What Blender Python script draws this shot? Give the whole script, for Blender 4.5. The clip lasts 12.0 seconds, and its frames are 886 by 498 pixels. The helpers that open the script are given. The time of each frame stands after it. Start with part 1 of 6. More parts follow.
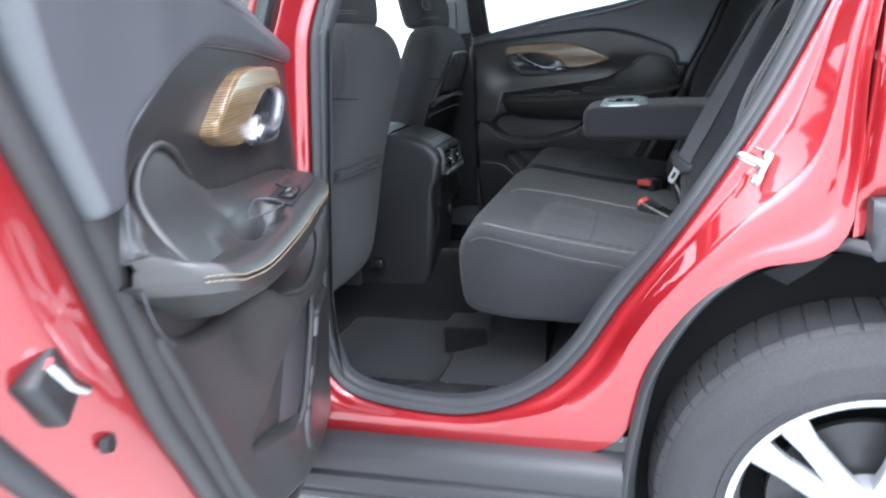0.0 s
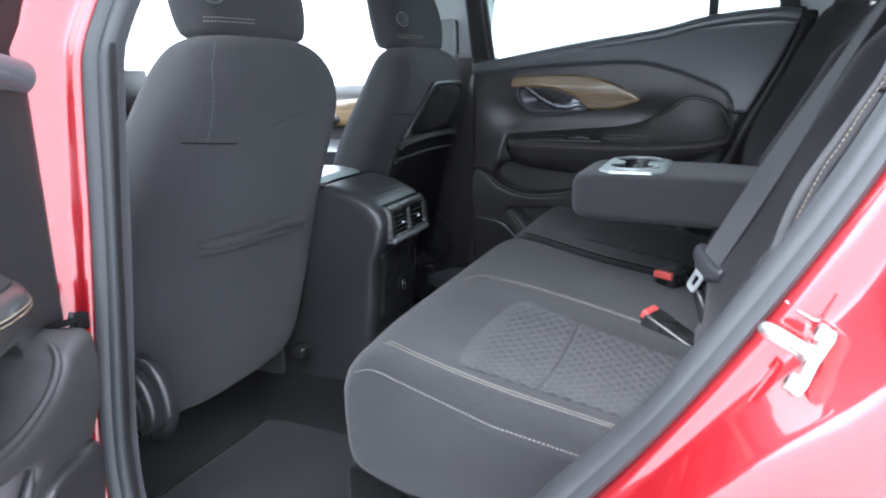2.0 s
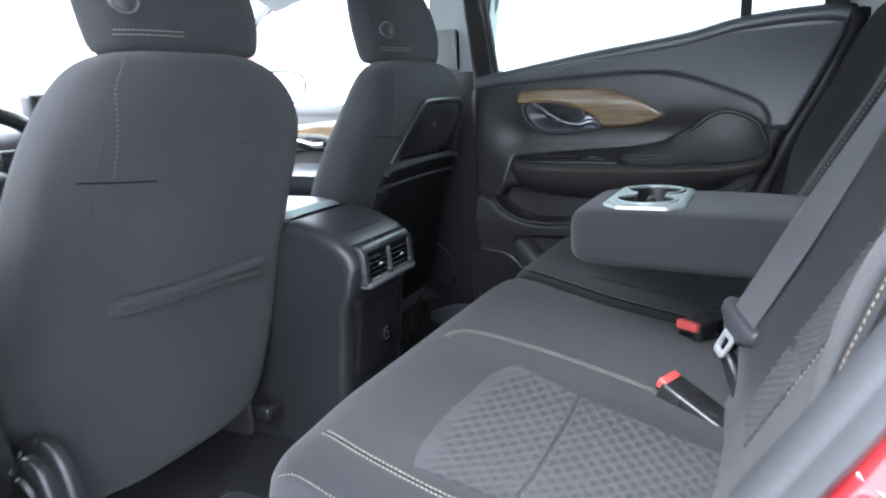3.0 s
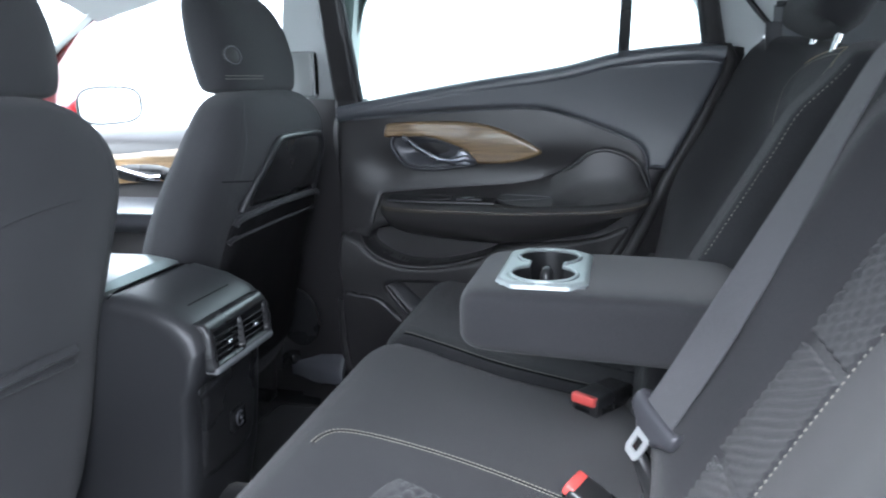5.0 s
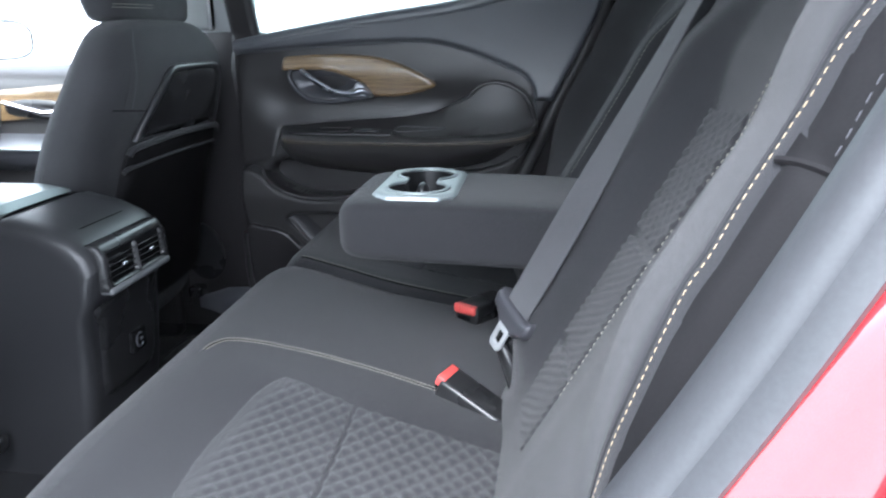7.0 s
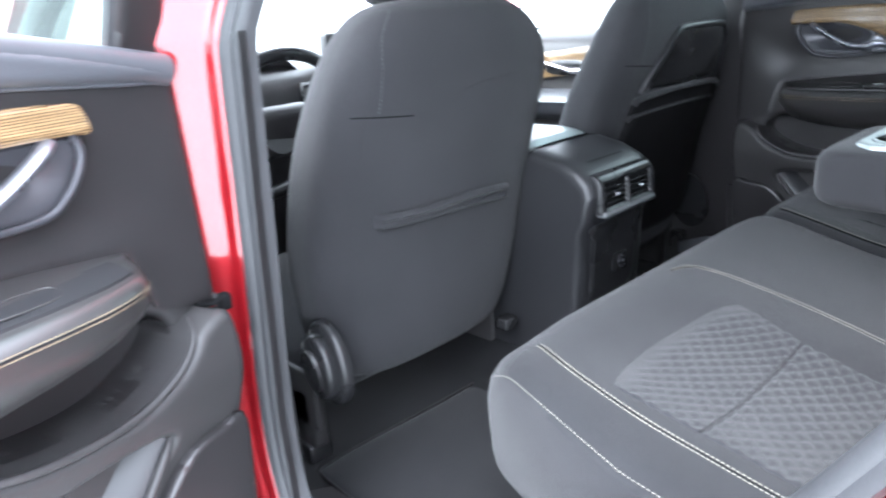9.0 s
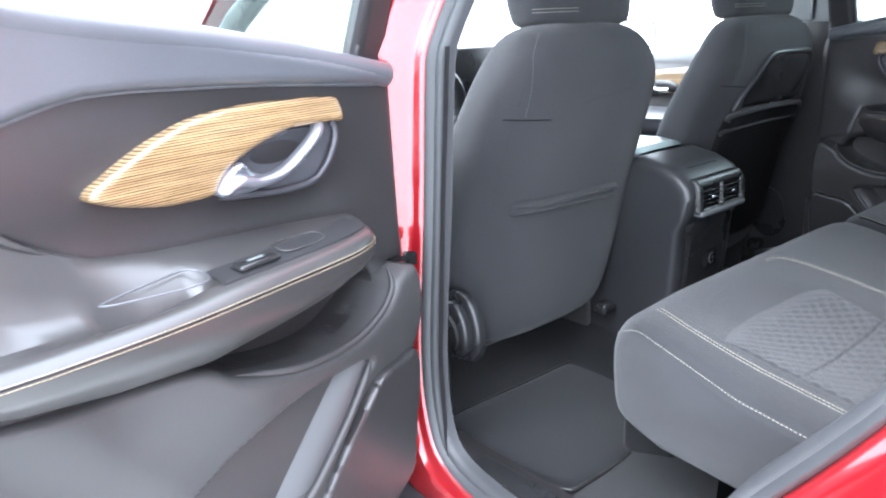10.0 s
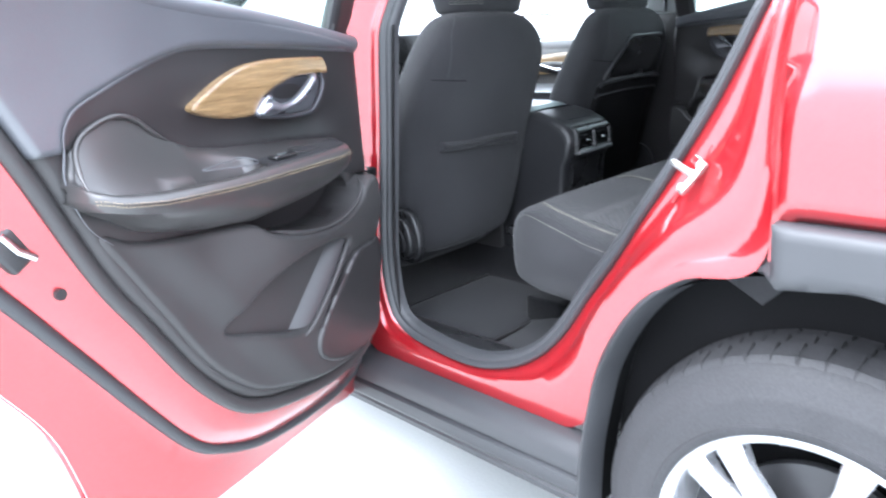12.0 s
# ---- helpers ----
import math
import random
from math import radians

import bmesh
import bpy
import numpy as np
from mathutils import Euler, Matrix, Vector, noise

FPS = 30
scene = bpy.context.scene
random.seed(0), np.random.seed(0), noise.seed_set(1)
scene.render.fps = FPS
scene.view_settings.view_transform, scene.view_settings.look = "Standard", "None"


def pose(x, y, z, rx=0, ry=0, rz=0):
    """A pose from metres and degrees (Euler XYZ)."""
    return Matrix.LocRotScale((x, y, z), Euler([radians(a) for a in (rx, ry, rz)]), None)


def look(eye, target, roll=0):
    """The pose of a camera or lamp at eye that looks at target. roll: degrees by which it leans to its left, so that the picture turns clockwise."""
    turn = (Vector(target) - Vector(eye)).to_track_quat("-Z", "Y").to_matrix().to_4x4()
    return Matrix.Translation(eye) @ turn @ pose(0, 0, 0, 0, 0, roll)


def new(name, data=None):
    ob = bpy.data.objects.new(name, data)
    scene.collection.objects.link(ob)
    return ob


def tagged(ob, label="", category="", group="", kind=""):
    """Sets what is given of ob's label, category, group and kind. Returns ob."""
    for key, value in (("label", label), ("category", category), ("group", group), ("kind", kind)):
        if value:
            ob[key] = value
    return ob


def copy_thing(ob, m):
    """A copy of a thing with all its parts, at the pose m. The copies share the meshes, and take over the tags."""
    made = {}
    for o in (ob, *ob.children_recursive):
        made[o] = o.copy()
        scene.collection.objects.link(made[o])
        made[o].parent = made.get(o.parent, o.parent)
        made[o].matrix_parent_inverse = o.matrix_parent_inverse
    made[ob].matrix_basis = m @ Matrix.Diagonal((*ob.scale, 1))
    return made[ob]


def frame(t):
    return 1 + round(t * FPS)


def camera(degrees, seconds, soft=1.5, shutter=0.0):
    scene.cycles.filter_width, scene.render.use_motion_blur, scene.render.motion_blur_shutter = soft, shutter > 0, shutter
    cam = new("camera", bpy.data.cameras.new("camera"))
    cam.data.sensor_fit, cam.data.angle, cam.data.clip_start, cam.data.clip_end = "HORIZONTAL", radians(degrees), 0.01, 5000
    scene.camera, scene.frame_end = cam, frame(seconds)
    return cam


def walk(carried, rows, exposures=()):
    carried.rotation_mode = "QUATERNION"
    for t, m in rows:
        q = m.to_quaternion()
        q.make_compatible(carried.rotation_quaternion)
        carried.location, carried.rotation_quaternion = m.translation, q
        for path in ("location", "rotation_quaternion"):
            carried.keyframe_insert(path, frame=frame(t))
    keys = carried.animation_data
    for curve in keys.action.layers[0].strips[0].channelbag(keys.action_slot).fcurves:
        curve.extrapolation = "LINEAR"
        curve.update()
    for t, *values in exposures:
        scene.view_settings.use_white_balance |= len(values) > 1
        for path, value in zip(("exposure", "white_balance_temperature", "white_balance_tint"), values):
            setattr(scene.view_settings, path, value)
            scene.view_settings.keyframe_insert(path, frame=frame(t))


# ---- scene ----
cam = camera(63.7, 12.0, soft=2.0, shutter=0.4)
PATH = [
    (0, (0.376, -2.036, 1.217), (-0.171, -0.191, 0.671), -3.8),
    (0.5, (0.402, -1.892, 1.237), (-0.107, -0.026, 0.727), -2.1),
    (1, (0.418, -1.781, 1.241), (-0.028, 0.094, 0.708), -3.3),
    (1.5, (0.434, -1.627, 1.208), (-0.118, 0.222, 0.683), -2.6),
    (2, (0.477, -1.429, 1.224), (-0.247, 0.371, 0.737), -0.7),
    (2.5, (0.501, -1.291, 1.221), (-0.342, 0.464, 0.761), -1.7),
    (4.5, (0.384, -0.983, 1.275), (-0.184, 0.894, 0.88), -1.7),
    (5, (0.399, -0.994, 1.291), (-0.055, 0.9, 0.84), -0.7),
    (5.5, (0.433, -0.998, 1.288), (0.079, 0.918, 0.837), -0.7),
    (6, (0.457, -1.024, 1.293), (0.228, 0.911, 0.841), -0.2),
    (6.5, (0.475, -1.052, 1.273), (0.301, 0.871, 0.754), -0.8),
    (8.5, (0.489, -1.127, 1.252), (-0.577, 0.382, 0.525), -2.3),
    (9, (0.577, -1.206, 1.259), (-0.813, 0.074, 0.637), -4.6),
    (9.5, (0.622, -1.312, 1.273), (-0.893, -0.169, 0.676), -2.5),
    (10, (0.644, -1.48, 1.275), (-0.842, -0.281, 0.701), -2.9),
    (10.5, (0.719, -1.656, 1.281), (-0.718, -0.396, 0.725), -3.0),
    (11, (0.841, -1.747, 1.282), (-0.603, -0.514, 0.744), -2.6),
    (11.5, (0.975, -1.804, 1.273), (-0.498, -0.565, 0.729), -3.8),
    (12, (1.035, -1.875, 1.238), (-0.338, -0.52, 0.651), -3.3),
]
walk(cam, [(t, look(eye, target, roll)) for t, eye, target, roll in PATH], [(0.0, 1.56, 5750, 10), (0.5, 1.74, 5750, 10), (1.5, 1.88, 5750, 10), (2.5, 2.20, 5750, 10), (4.5, 2.34, 5750, 10), (6.5, 2.30, 5750, 10), (9.0, 2.66, 5750, 10), (10.5, 2.52, 5750, 10), (12.0, 2.00, 5750, 10)])

# ---------------------------------------------------------------- world and light
world = bpy.data.worlds.new("overcast_sky")
scene.world = world
world.use_nodes = True
wn, wl = world.node_tree.nodes, world.node_tree.links
sky = wn.new("ShaderNodeTexSky")
sky.sky_type = "NISHITA"
sky.sun_disc = False
sky.sun_elevation = radians(50)
sky.sun_rotation = radians(200)
sky.air_density, sky.dust_density, sky.ozone_density = 1.0, 6.0, 1.0
cloud = wn.new("ShaderNodeHueSaturation")
cloud.inputs["Saturation"].default_value = 0.22
cloud.inputs["Value"].default_value = 2.0
wl.new(sky.outputs["Color"], cloud.inputs["Color"])
veil = wn.new("ShaderNodeMix")
veil.data_type = "RGBA"
veil.inputs[0].default_value = 0.6
veil.inputs[7].default_value = (15.0, 15.3, 15.9, 1)
wl.new(cloud.outputs["Color"], veil.inputs[6])
# an overcast dome: the zenith is brighter than the horizon
place, apart, rise, dome = wn.new("ShaderNodeTexCoord"), wn.new("ShaderNodeSeparateXYZ"), wn.new("ShaderNodeMapRange"), wn.new("ShaderNodeVectorMath")
rise.inputs["To Min"].default_value, rise.inputs["To Max"].default_value = 0.82, 1.30
dome.operation = "SCALE"
wl.new(place.outputs["Generated"], apart.inputs[0])
wl.new(apart.outputs["Z"], rise.inputs["Value"])
wl.new(veil.outputs[2], dome.inputs[0])
wl.new(rise.outputs[0], dome.inputs["Scale"])
wl.new(dome.outputs[0], wn["Background"].inputs["Color"])
wn["Background"].inputs["Strength"].default_value = 0.15

sun = new("sun", bpy.data.lights.new("sun", "SUN"))
sun.data.energy = 0.5
sun.data.angle = radians(25)
sun.data.color = (1.0, 0.97, 0.93)
sun.matrix_world = look((1.6, -3.2, 5.0), (0, 0, 0.5))

# ---------------------------------------------------------------- materials


def nodes_of(name):
    m = bpy.data.materials.new(name)
    m.use_nodes = True
    return m, m.node_tree.nodes, m.node_tree.links, m.node_tree.nodes["Principled BSDF"]


def surface(name, color, rough=0.5, metal=0.0, grain=300.0, relief=0.15, spread=0.12, broad=6.0, coat=0.0, sheen=0.0, spec=0.5, rough_spread=0.08):
    """A plain surface with variation at two scales, fine relief and uneven gloss."""
    m, n, l, b = nodes_of(name)
    tc = n.new("ShaderNodeTexCoord")
    fine, wide = n.new("ShaderNodeTexNoise"), n.new("ShaderNodeTexNoise")
    fine.inputs["Scale"].default_value, fine.inputs["Detail"].default_value = grain, 3
    wide.inputs["Scale"].default_value, wide.inputs["Detail"].default_value = broad, 5
    for x in (fine, wide):
        l.new(tc.outputs["Object"], x.inputs["Vector"])
    both = n.new("ShaderNodeMath")
    both.operation = "ADD"
    l.new(fine.outputs["Fac"], both.inputs[0])
    l.new(wide.outputs["Fac"], both.inputs[1])
    ramp = n.new("ShaderNodeMapRange")
    ramp.inputs["From Min"].default_value, ramp.inputs["From Max"].default_value = 0.6, 1.4
    ramp.inputs["To Min"].default_value, ramp.inputs["To Max"].default_value = 1 - spread, 1 + spread
    l.new(both.outputs[0], ramp.inputs["Value"])
    mul = n.new("ShaderNodeVectorMath")
    mul.operation = "SCALE"
    mul.inputs[0].default_value = color
    l.new(ramp.outputs[0], mul.inputs["Scale"])
    l.new(mul.outputs[0], b.inputs["Base Color"])
    rr = n.new("ShaderNodeMapRange")
    rr.inputs["From Min"].default_value, rr.inputs["From Max"].default_value = 0.3, 0.7
    rr.inputs["To Min"].default_value, rr.inputs["To Max"].default_value = max(0.02, rough - rough_spread), rough + rough_spread
    l.new(wide.outputs["Fac"], rr.inputs["Value"])
    l.new(rr.outputs[0], b.inputs["Roughness"])
    b.inputs["Metallic"].default_value = metal
    b.inputs["Specular IOR Level"].default_value = spec
    b.inputs["Coat Weight"].default_value = coat
    b.inputs["Coat Roughness"].default_value = 0.04
    b.inputs["Sheen Weight"].default_value = sheen
    b.inputs["Sheen Roughness"].default_value = 0.45
    if relief:
        bump = n.new("ShaderNodeBump")
        bump.inputs["Strength"].default_value = relief
        bump.inputs["Distance"].default_value = 0.001
        l.new(fine.outputs["Fac"], bump.inputs["Height"])
        l.new(bump.outputs[0], b.inputs["Normal"])
    return m


def weave(name, color, pitch=900.0, sheen=0.12, relief=0.35):
    """Woven upholstery: two crossed waves for the threads, a mottled tone."""
    m, n, l, b = nodes_of(name)
    tc = n.new("ShaderNodeTexCoord")
    hs = []
    for turn in (0.6, -0.6):
        mp = n.new("ShaderNodeMapping")
        mp.inputs["Rotation"].default_value = (turn, turn, turn)
        w = n.new("ShaderNodeTexWave")
        w.inputs["Scale"].default_value = pitch
        w.inputs["Distortion"].default_value = 1.5
        l.new(tc.outputs["Object"], mp.inputs["Vector"])
        l.new(mp.outputs[0], w.inputs["Vector"])
        hs.append(w)
    add = n.new("ShaderNodeMath")
    l.new(hs[0].outputs["Fac"], add.inputs[0])
    l.new(hs[1].outputs["Fac"], add.inputs[1])
    wide = n.new("ShaderNodeTexNoise")
    wide.inputs["Scale"].default_value, wide.inputs["Detail"].default_value = 5.0, 6
    l.new(tc.outputs["Object"], wide.inputs["Vector"])
    flecks = n.new("ShaderNodeTexNoise")
    flecks.inputs["Scale"].default_value, flecks.inputs["Detail"].default_value = 700.0, 2
    l.new(tc.outputs["Object"], flecks.inputs["Vector"])
    tone = n.new("ShaderNodeMath")
    l.new(wide.outputs["Fac"], tone.inputs[0])
    l.new(flecks.outputs["Fac"], tone.inputs[1])
    ramp = n.new("ShaderNodeMapRange")
    ramp.inputs["From Min"].default_value, ramp.inputs["From Max"].default_value = 0.6, 1.4
    ramp.inputs["To Min"].default_value, ramp.inputs["To Max"].default_value = 0.75, 1.25
    l.new(tone.outputs[0], ramp.inputs["Value"])
    mul = n.new("ShaderNodeVectorMath")
    mul.operation = "SCALE"
    mul.inputs[0].default_value = color
    l.new(ramp.outputs[0], mul.inputs["Scale"])
    l.new(mul.outputs[0], b.inputs["Base Color"])
    b.inputs["Roughness"].default_value = 0.85
    b.inputs["Specular IOR Level"].default_value = 0.25
    b.inputs["Sheen Weight"].default_value = sheen
    b.inputs["Sheen Roughness"].default_value = 0.4
    bump = n.new("ShaderNodeBump")
    bump.inputs["Strength"].default_value, bump.inputs["Distance"].default_value = relief, 0.0008
    l.new(add.outputs[0], bump.inputs["Height"])
    l.new(bump.outputs[0], b.inputs["Normal"])
    return m


def paint(name, color):
    """Metallic red car paint under clear lacquer."""
    m, n, l, b = nodes_of(name)
    tc = n.new("ShaderNodeTexCoord")
    flake, dust = n.new("ShaderNodeTexVoronoi"), n.new("ShaderNodeTexNoise")
    flake.inputs["Scale"].default_value = 1800
    dust.inputs["Scale"].default_value, dust.inputs["Detail"].default_value = 9, 6
    for x in (flake, dust):
        l.new(tc.outputs["Object"], x.inputs["Vector"])
    r = n.new("ShaderNodeMapRange")
    r.inputs["To Min"].default_value, r.inputs["To Max"].default_value = 0.8, 1.25
    l.new(flake.outputs["Color"], r.inputs["Value"])
    mul = n.new("ShaderNodeVectorMath")
    mul.operation = "SCALE"
    mul.inputs[0].default_value = color
    l.new(r.outputs[0], mul.inputs["Scale"])
    l.new(mul.outputs[0], b.inputs["Base Color"])
    b.inputs["Metallic"].default_value = 0.55
    b.inputs["Roughness"].default_value = 0.36
    b.inputs["Coat Weight"].default_value = 1.0
    b.inputs["Coat IOR"].default_value = 1.88
    cr = n.new("ShaderNodeMapRange")
    cr.inputs["From Min"].default_value, cr.inputs["From Max"].default_value = 0.4, 0.75
    cr.inputs["To Min"].default_value, cr.inputs["To Max"].default_value = 0.03, 0.12
    l.new(dust.outputs["Fac"], cr.inputs["Value"])
    l.new(cr.outputs[0], b.inputs["Coat Roughness"])
    # slow waves of pressed sheet metal
    wave, mp, bump = n.new("ShaderNodeTexNoise"), n.new("ShaderNodeMapping"), n.new("ShaderNodeBump")
    mp.inputs["Scale"].default_value = (1.0, 1.0, 2.2)
    wave.inputs["Scale"].default_value, wave.inputs["Detail"].default_value = 7, 1.5
    bump.inputs["Strength"].default_value, bump.inputs["Distance"].default_value = 0.14, 0.010
    l.new(tc.outputs["Object"], mp.inputs["Vector"])
    l.new(mp.outputs[0], wave.inputs["Vector"])
    l.new(wave.outputs["Fac"], bump.inputs["Height"])
    l.new(bump.outputs[0], b.inputs["Coat Normal"])
    return m


def wood(name):
    """Open-pore veneer: honey tan with fine dark lines along the grain."""
    m, n, l, b = nodes_of(name)
    tc = n.new("ShaderNodeTexCoord")
    mp = n.new("ShaderNodeMapping")
    mp.inputs["Scale"].default_value = (0.06, 0.06, 1.0)
    l.new(tc.outputs["Object"], mp.inputs["Vector"])
    w = n.new("ShaderNodeTexWave")
    w.bands_direction = "Z"
    w.inputs["Scale"].default_value, w.inputs["Distortion"].default_value = 112.0, 2.6
    w.inputs["Detail"].default_value, w.inputs["Detail Scale"].default_value = 3.0, 2.0
    l.new(mp.outputs[0], w.inputs["Vector"])
    streak = n.new("ShaderNodeTexNoise")
    streak.inputs["Scale"].default_value, streak.inputs["Detail"].default_value = 160.0, 4
    l.new(mp.outputs[0], streak.inputs["Vector"])
    cr = n.new("ShaderNodeValToRGB")
    cr.color_ramp.elements[0].color, cr.color_ramp.elements[1].color = (0.042, 0.020, 0.007, 1), (0.36, 0.242, 0.120, 1)
    cr.color_ramp.elements[0].position, cr.color_ramp.elements[1].position = 0.14, 0.50
    l.new(w.outputs["Fac"], cr.inputs["Fac"])
    mix = n.new("ShaderNodeMix")
    mix.data_type, mix.blend_type = "RGBA", "MULTIPLY"
    mix.inputs[0].default_value = 0.6
    l.new(cr.outputs["Color"], mix.inputs[6])
    sr = n.new("ShaderNodeValToRGB")
    sr.color_ramp.elements[0].color, sr.color_ramp.elements[1].color = (0.45, 0.4, 0.35, 1), (1, 1, 1, 1)
    sr.color_ramp.elements[0].position, sr.color_ramp.elements[1].position = 0.35, 0.6
    l.new(streak.outputs["Fac"], sr.inputs["Fac"])
    l.new(sr.outputs["Color"], mix.inputs[7])
    l.new(mix.outputs[2], b.inputs["Base Color"])
    b.inputs["Roughness"].default_value = 0.35
    b.inputs["Coat Weight"].default_value = 1.0
    b.inputs["Coat Roughness"].default_value = 0.13
    bump = n.new("ShaderNodeBump")
    bump.inputs["Strength"].default_value, bump.inputs["Distance"].default_value = 0.25, 0.0006
    l.new(w.outputs["Fac"], bump.inputs["Height"])
    l.new(bump.outputs[0], b.inputs["Normal"])
    return m


def pane(name, tint):
    """Thin window glass: clear with a mirror sheen that grows at grazing angles."""
    m, n, l, b = nodes_of(name)
    n.remove(b)
    t, g, mix, fr = n.new("ShaderNodeBsdfTransparent"), n.new("ShaderNodeBsdfGlossy"), n.new("ShaderNodeMixShader"), n.new("ShaderNodeLayerWeight")
    t.inputs["Color"].default_value = (*tint, 1)
    g.inputs["Roughness"].default_value = 0.02
    p, a = n.new("ShaderNodeMath"), n.new("ShaderNodeMath")
    p.operation, a.operation = "POWER", "MULTIPLY_ADD"
    p.inputs[1].default_value, a.inputs[1].default_value, a.inputs[2].default_value = 5.0, 0.3, 0.03
    fr.inputs["Blend"].default_value = 0.5
    l.new(fr.outputs["Facing"], p.inputs[0])
    l.new(p.outputs[0], a.inputs[0])
    l.new(a.outputs[0], mix.inputs[0])
    l.new(t.outputs[0], mix.inputs[1])
    l.new(g.outputs[0], mix.inputs[2])
    l.new(mix.outputs[0], n["Material Output"].inputs["Surface"])
    return m


RED = paint("red_paint", (0.33, 0.008, 0.014))
CLAD = surface("grained_cladding", (0.029, 0.030, 0.033), 0.50, grain=900, relief=0.25, spread=0.2)
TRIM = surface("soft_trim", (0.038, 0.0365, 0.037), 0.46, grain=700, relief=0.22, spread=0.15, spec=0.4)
# Lighter grade of trim; part of the bluish tone stands for sky sheen.
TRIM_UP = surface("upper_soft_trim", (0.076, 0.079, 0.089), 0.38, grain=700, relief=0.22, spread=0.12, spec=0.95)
ARMPAD = surface("armrest_trim", (0.038, 0.036, 0.036), 0.31, grain=700, relief=0.03, spread=0.10, spec=0.7, rough_spread=0.02)
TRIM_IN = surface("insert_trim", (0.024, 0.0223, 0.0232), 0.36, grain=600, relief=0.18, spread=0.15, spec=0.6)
GLOSS = surface("satin_black", (0.018, 0.018, 0.019), 0.28, grain=500, relief=0.05, spread=0.2)
RUBBER = surface("seal_rubber", (0.032, 0.033, 0.036), 0.5, grain=400, relief=0.1, spread=0.2)
FABRIC = weave("seat_fabric", (0.034, 0.0338, 0.0368))
# Same fabric as the front seats, darkened to put the bench's shade in.
FABRIC_SHADE = weave("seat_fabric_bench_shade", (0.0215, 0.0214, 0.0238))
# Darker fabric; on the rear backrest it stands in for weaker light.
FABRIC_D = weave("seat_fabric_dark_and_shade", (0.0225, 0.0225, 0.0248))
QUILT = weave("quilted_fabric", (0.0275, 0.0277, 0.0305), relief=0.5)
CARPET = surface("carpet", (0.0085, 0.0085, 0.0095), 0.95, grain=1400, relief=0.9, spread=0.4, sheen=0.12, spec=0.1)
CARPET_L = surface("heel_carpet", (0.012, 0.012, 0.0135), 0.95, grain=1400, relief=0.9, spread=0.35, sheen=0.12, spec=0.1)
HEADLINER = surface("headliner", (0.62, 0.63, 0.63), 0.9, grain=900, relief=0.4, spread=0.06)
PILLAR = surface("pillar_trim", (0.50, 0.525, 0.53), 0.6, grain=600, relief=0.2, spread=0.06)
GUIDE = surface("grey_guide_plastic", (0.24, 0.25, 0.25), 0.55, grain=600, relief=0.15, spread=0.06)
LEVER = surface("satin_silver", (0.34, 0.35, 0.39), 0.28, 0.85, relief=0.0, spread=0.05, rough_spread=0.04)
CHROME = surface("satin_chrome", (0.75, 0.76, 0.78), 0.16, 1.0, relief=0.0, spread=0.05, rough_spread=0.04)
STEEL = surface("zinc_steel", (0.50, 0.50, 0.485), 0.40, 0.9, relief=0.1, spread=0.15)
SILVER = surface("silver_plastic", (0.28, 0.315, 0.315), 0.35, 0.35, relief=0.05, spread=0.06)
ALLOY = surface("silver_alloy", (0.52, 0.53, 0.55), 0.28, 0.75, relief=0.03, spread=0.06, coat=0.6)
TYRE = surface("tyre_rubber", (0.028, 0.028, 0.030), 0.68, spec=0.3, grain=250, relief=0.4, spread=0.35, broad=14)
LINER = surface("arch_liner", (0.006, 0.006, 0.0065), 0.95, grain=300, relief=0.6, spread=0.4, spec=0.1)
THREAD = surface("tan_thread", (0.36, 0.28, 0.18), 0.7, relief=0.0)
THREAD_W = surface("pale_thread", (0.25, 0.238, 0.205), 0.7, relief=0.0)
WEB = weave("belt_webbing", (0.064, 0.064, 0.069), pitch=1200.0, sheen=0.2)
BUTTON = surface("red_button", (0.60, 0.085, 0.075), 0.4, relief=0.0)
WOOD = wood("wood_veneer")
GLASS = pane("window_glass", (0.93, 0.97, 0.95))
PRIVACY = pane("tinted_glass", (0.58, 0.68, 0.64))
CONCRETE = surface("pale_concrete", (0.38, 0.40, 0.39), 0.9, grain=120, relief=0.5, spread=0.08, broad=1.2)
TONGUE = surface("brushed_steel", (0.46, 0.47, 0.48), 0.38, 0.5, relief=0.05, spread=0.06)
SCOOP = surface("smooth_trim", (0.027, 0.027, 0.029), 0.40, grain=500, relief=0.04, spread=0.10, rough_spread=0.03)
MAT = surface("mat_carpet", (0.0115, 0.0115, 0.0132), 0.95, grain=1100, relief=1.0, spread=0.5, broad=9, sheen=0.15, spec=0.1)
# Near-black for the map pocket; on the bolster side it carries shade.
POCKET_FLANK = surface("black_pocket_flank_shade", (0.0105, 0.0100, 0.0108), 0.70, spec=0.12, grain=500, relief=0.12, spread=0.15)
CARGO = surface("cargo_trim_grey", (0.13, 0.135, 0.14), 0.6, grain=600, relief=0.2, spread=0.08)
# Darker than soft_trim: the shade on the console is put into its colour.
CONSOLE_SHADE = surface("console_trim_shaded", (0.021, 0.0212, 0.0232), 0.40, grain=600, relief=0.12, spread=0.15)
BOWL = surface("bowl_grey", (0.060, 0.060, 0.068), 0.33, 0.25, grain=500, relief=0.05, spread=0.1)
WELL = surface("cup_well_plastic", (0.012, 0.012, 0.013), 0.32, grain=500, relief=0.05, spread=0.15)
DARKMETAL = surface("dark_metal", (0.05, 0.05, 0.052), 0.4, 0.6, relief=0.1)

# ---------------------------------------------------------------- building helpers
BASE = {}


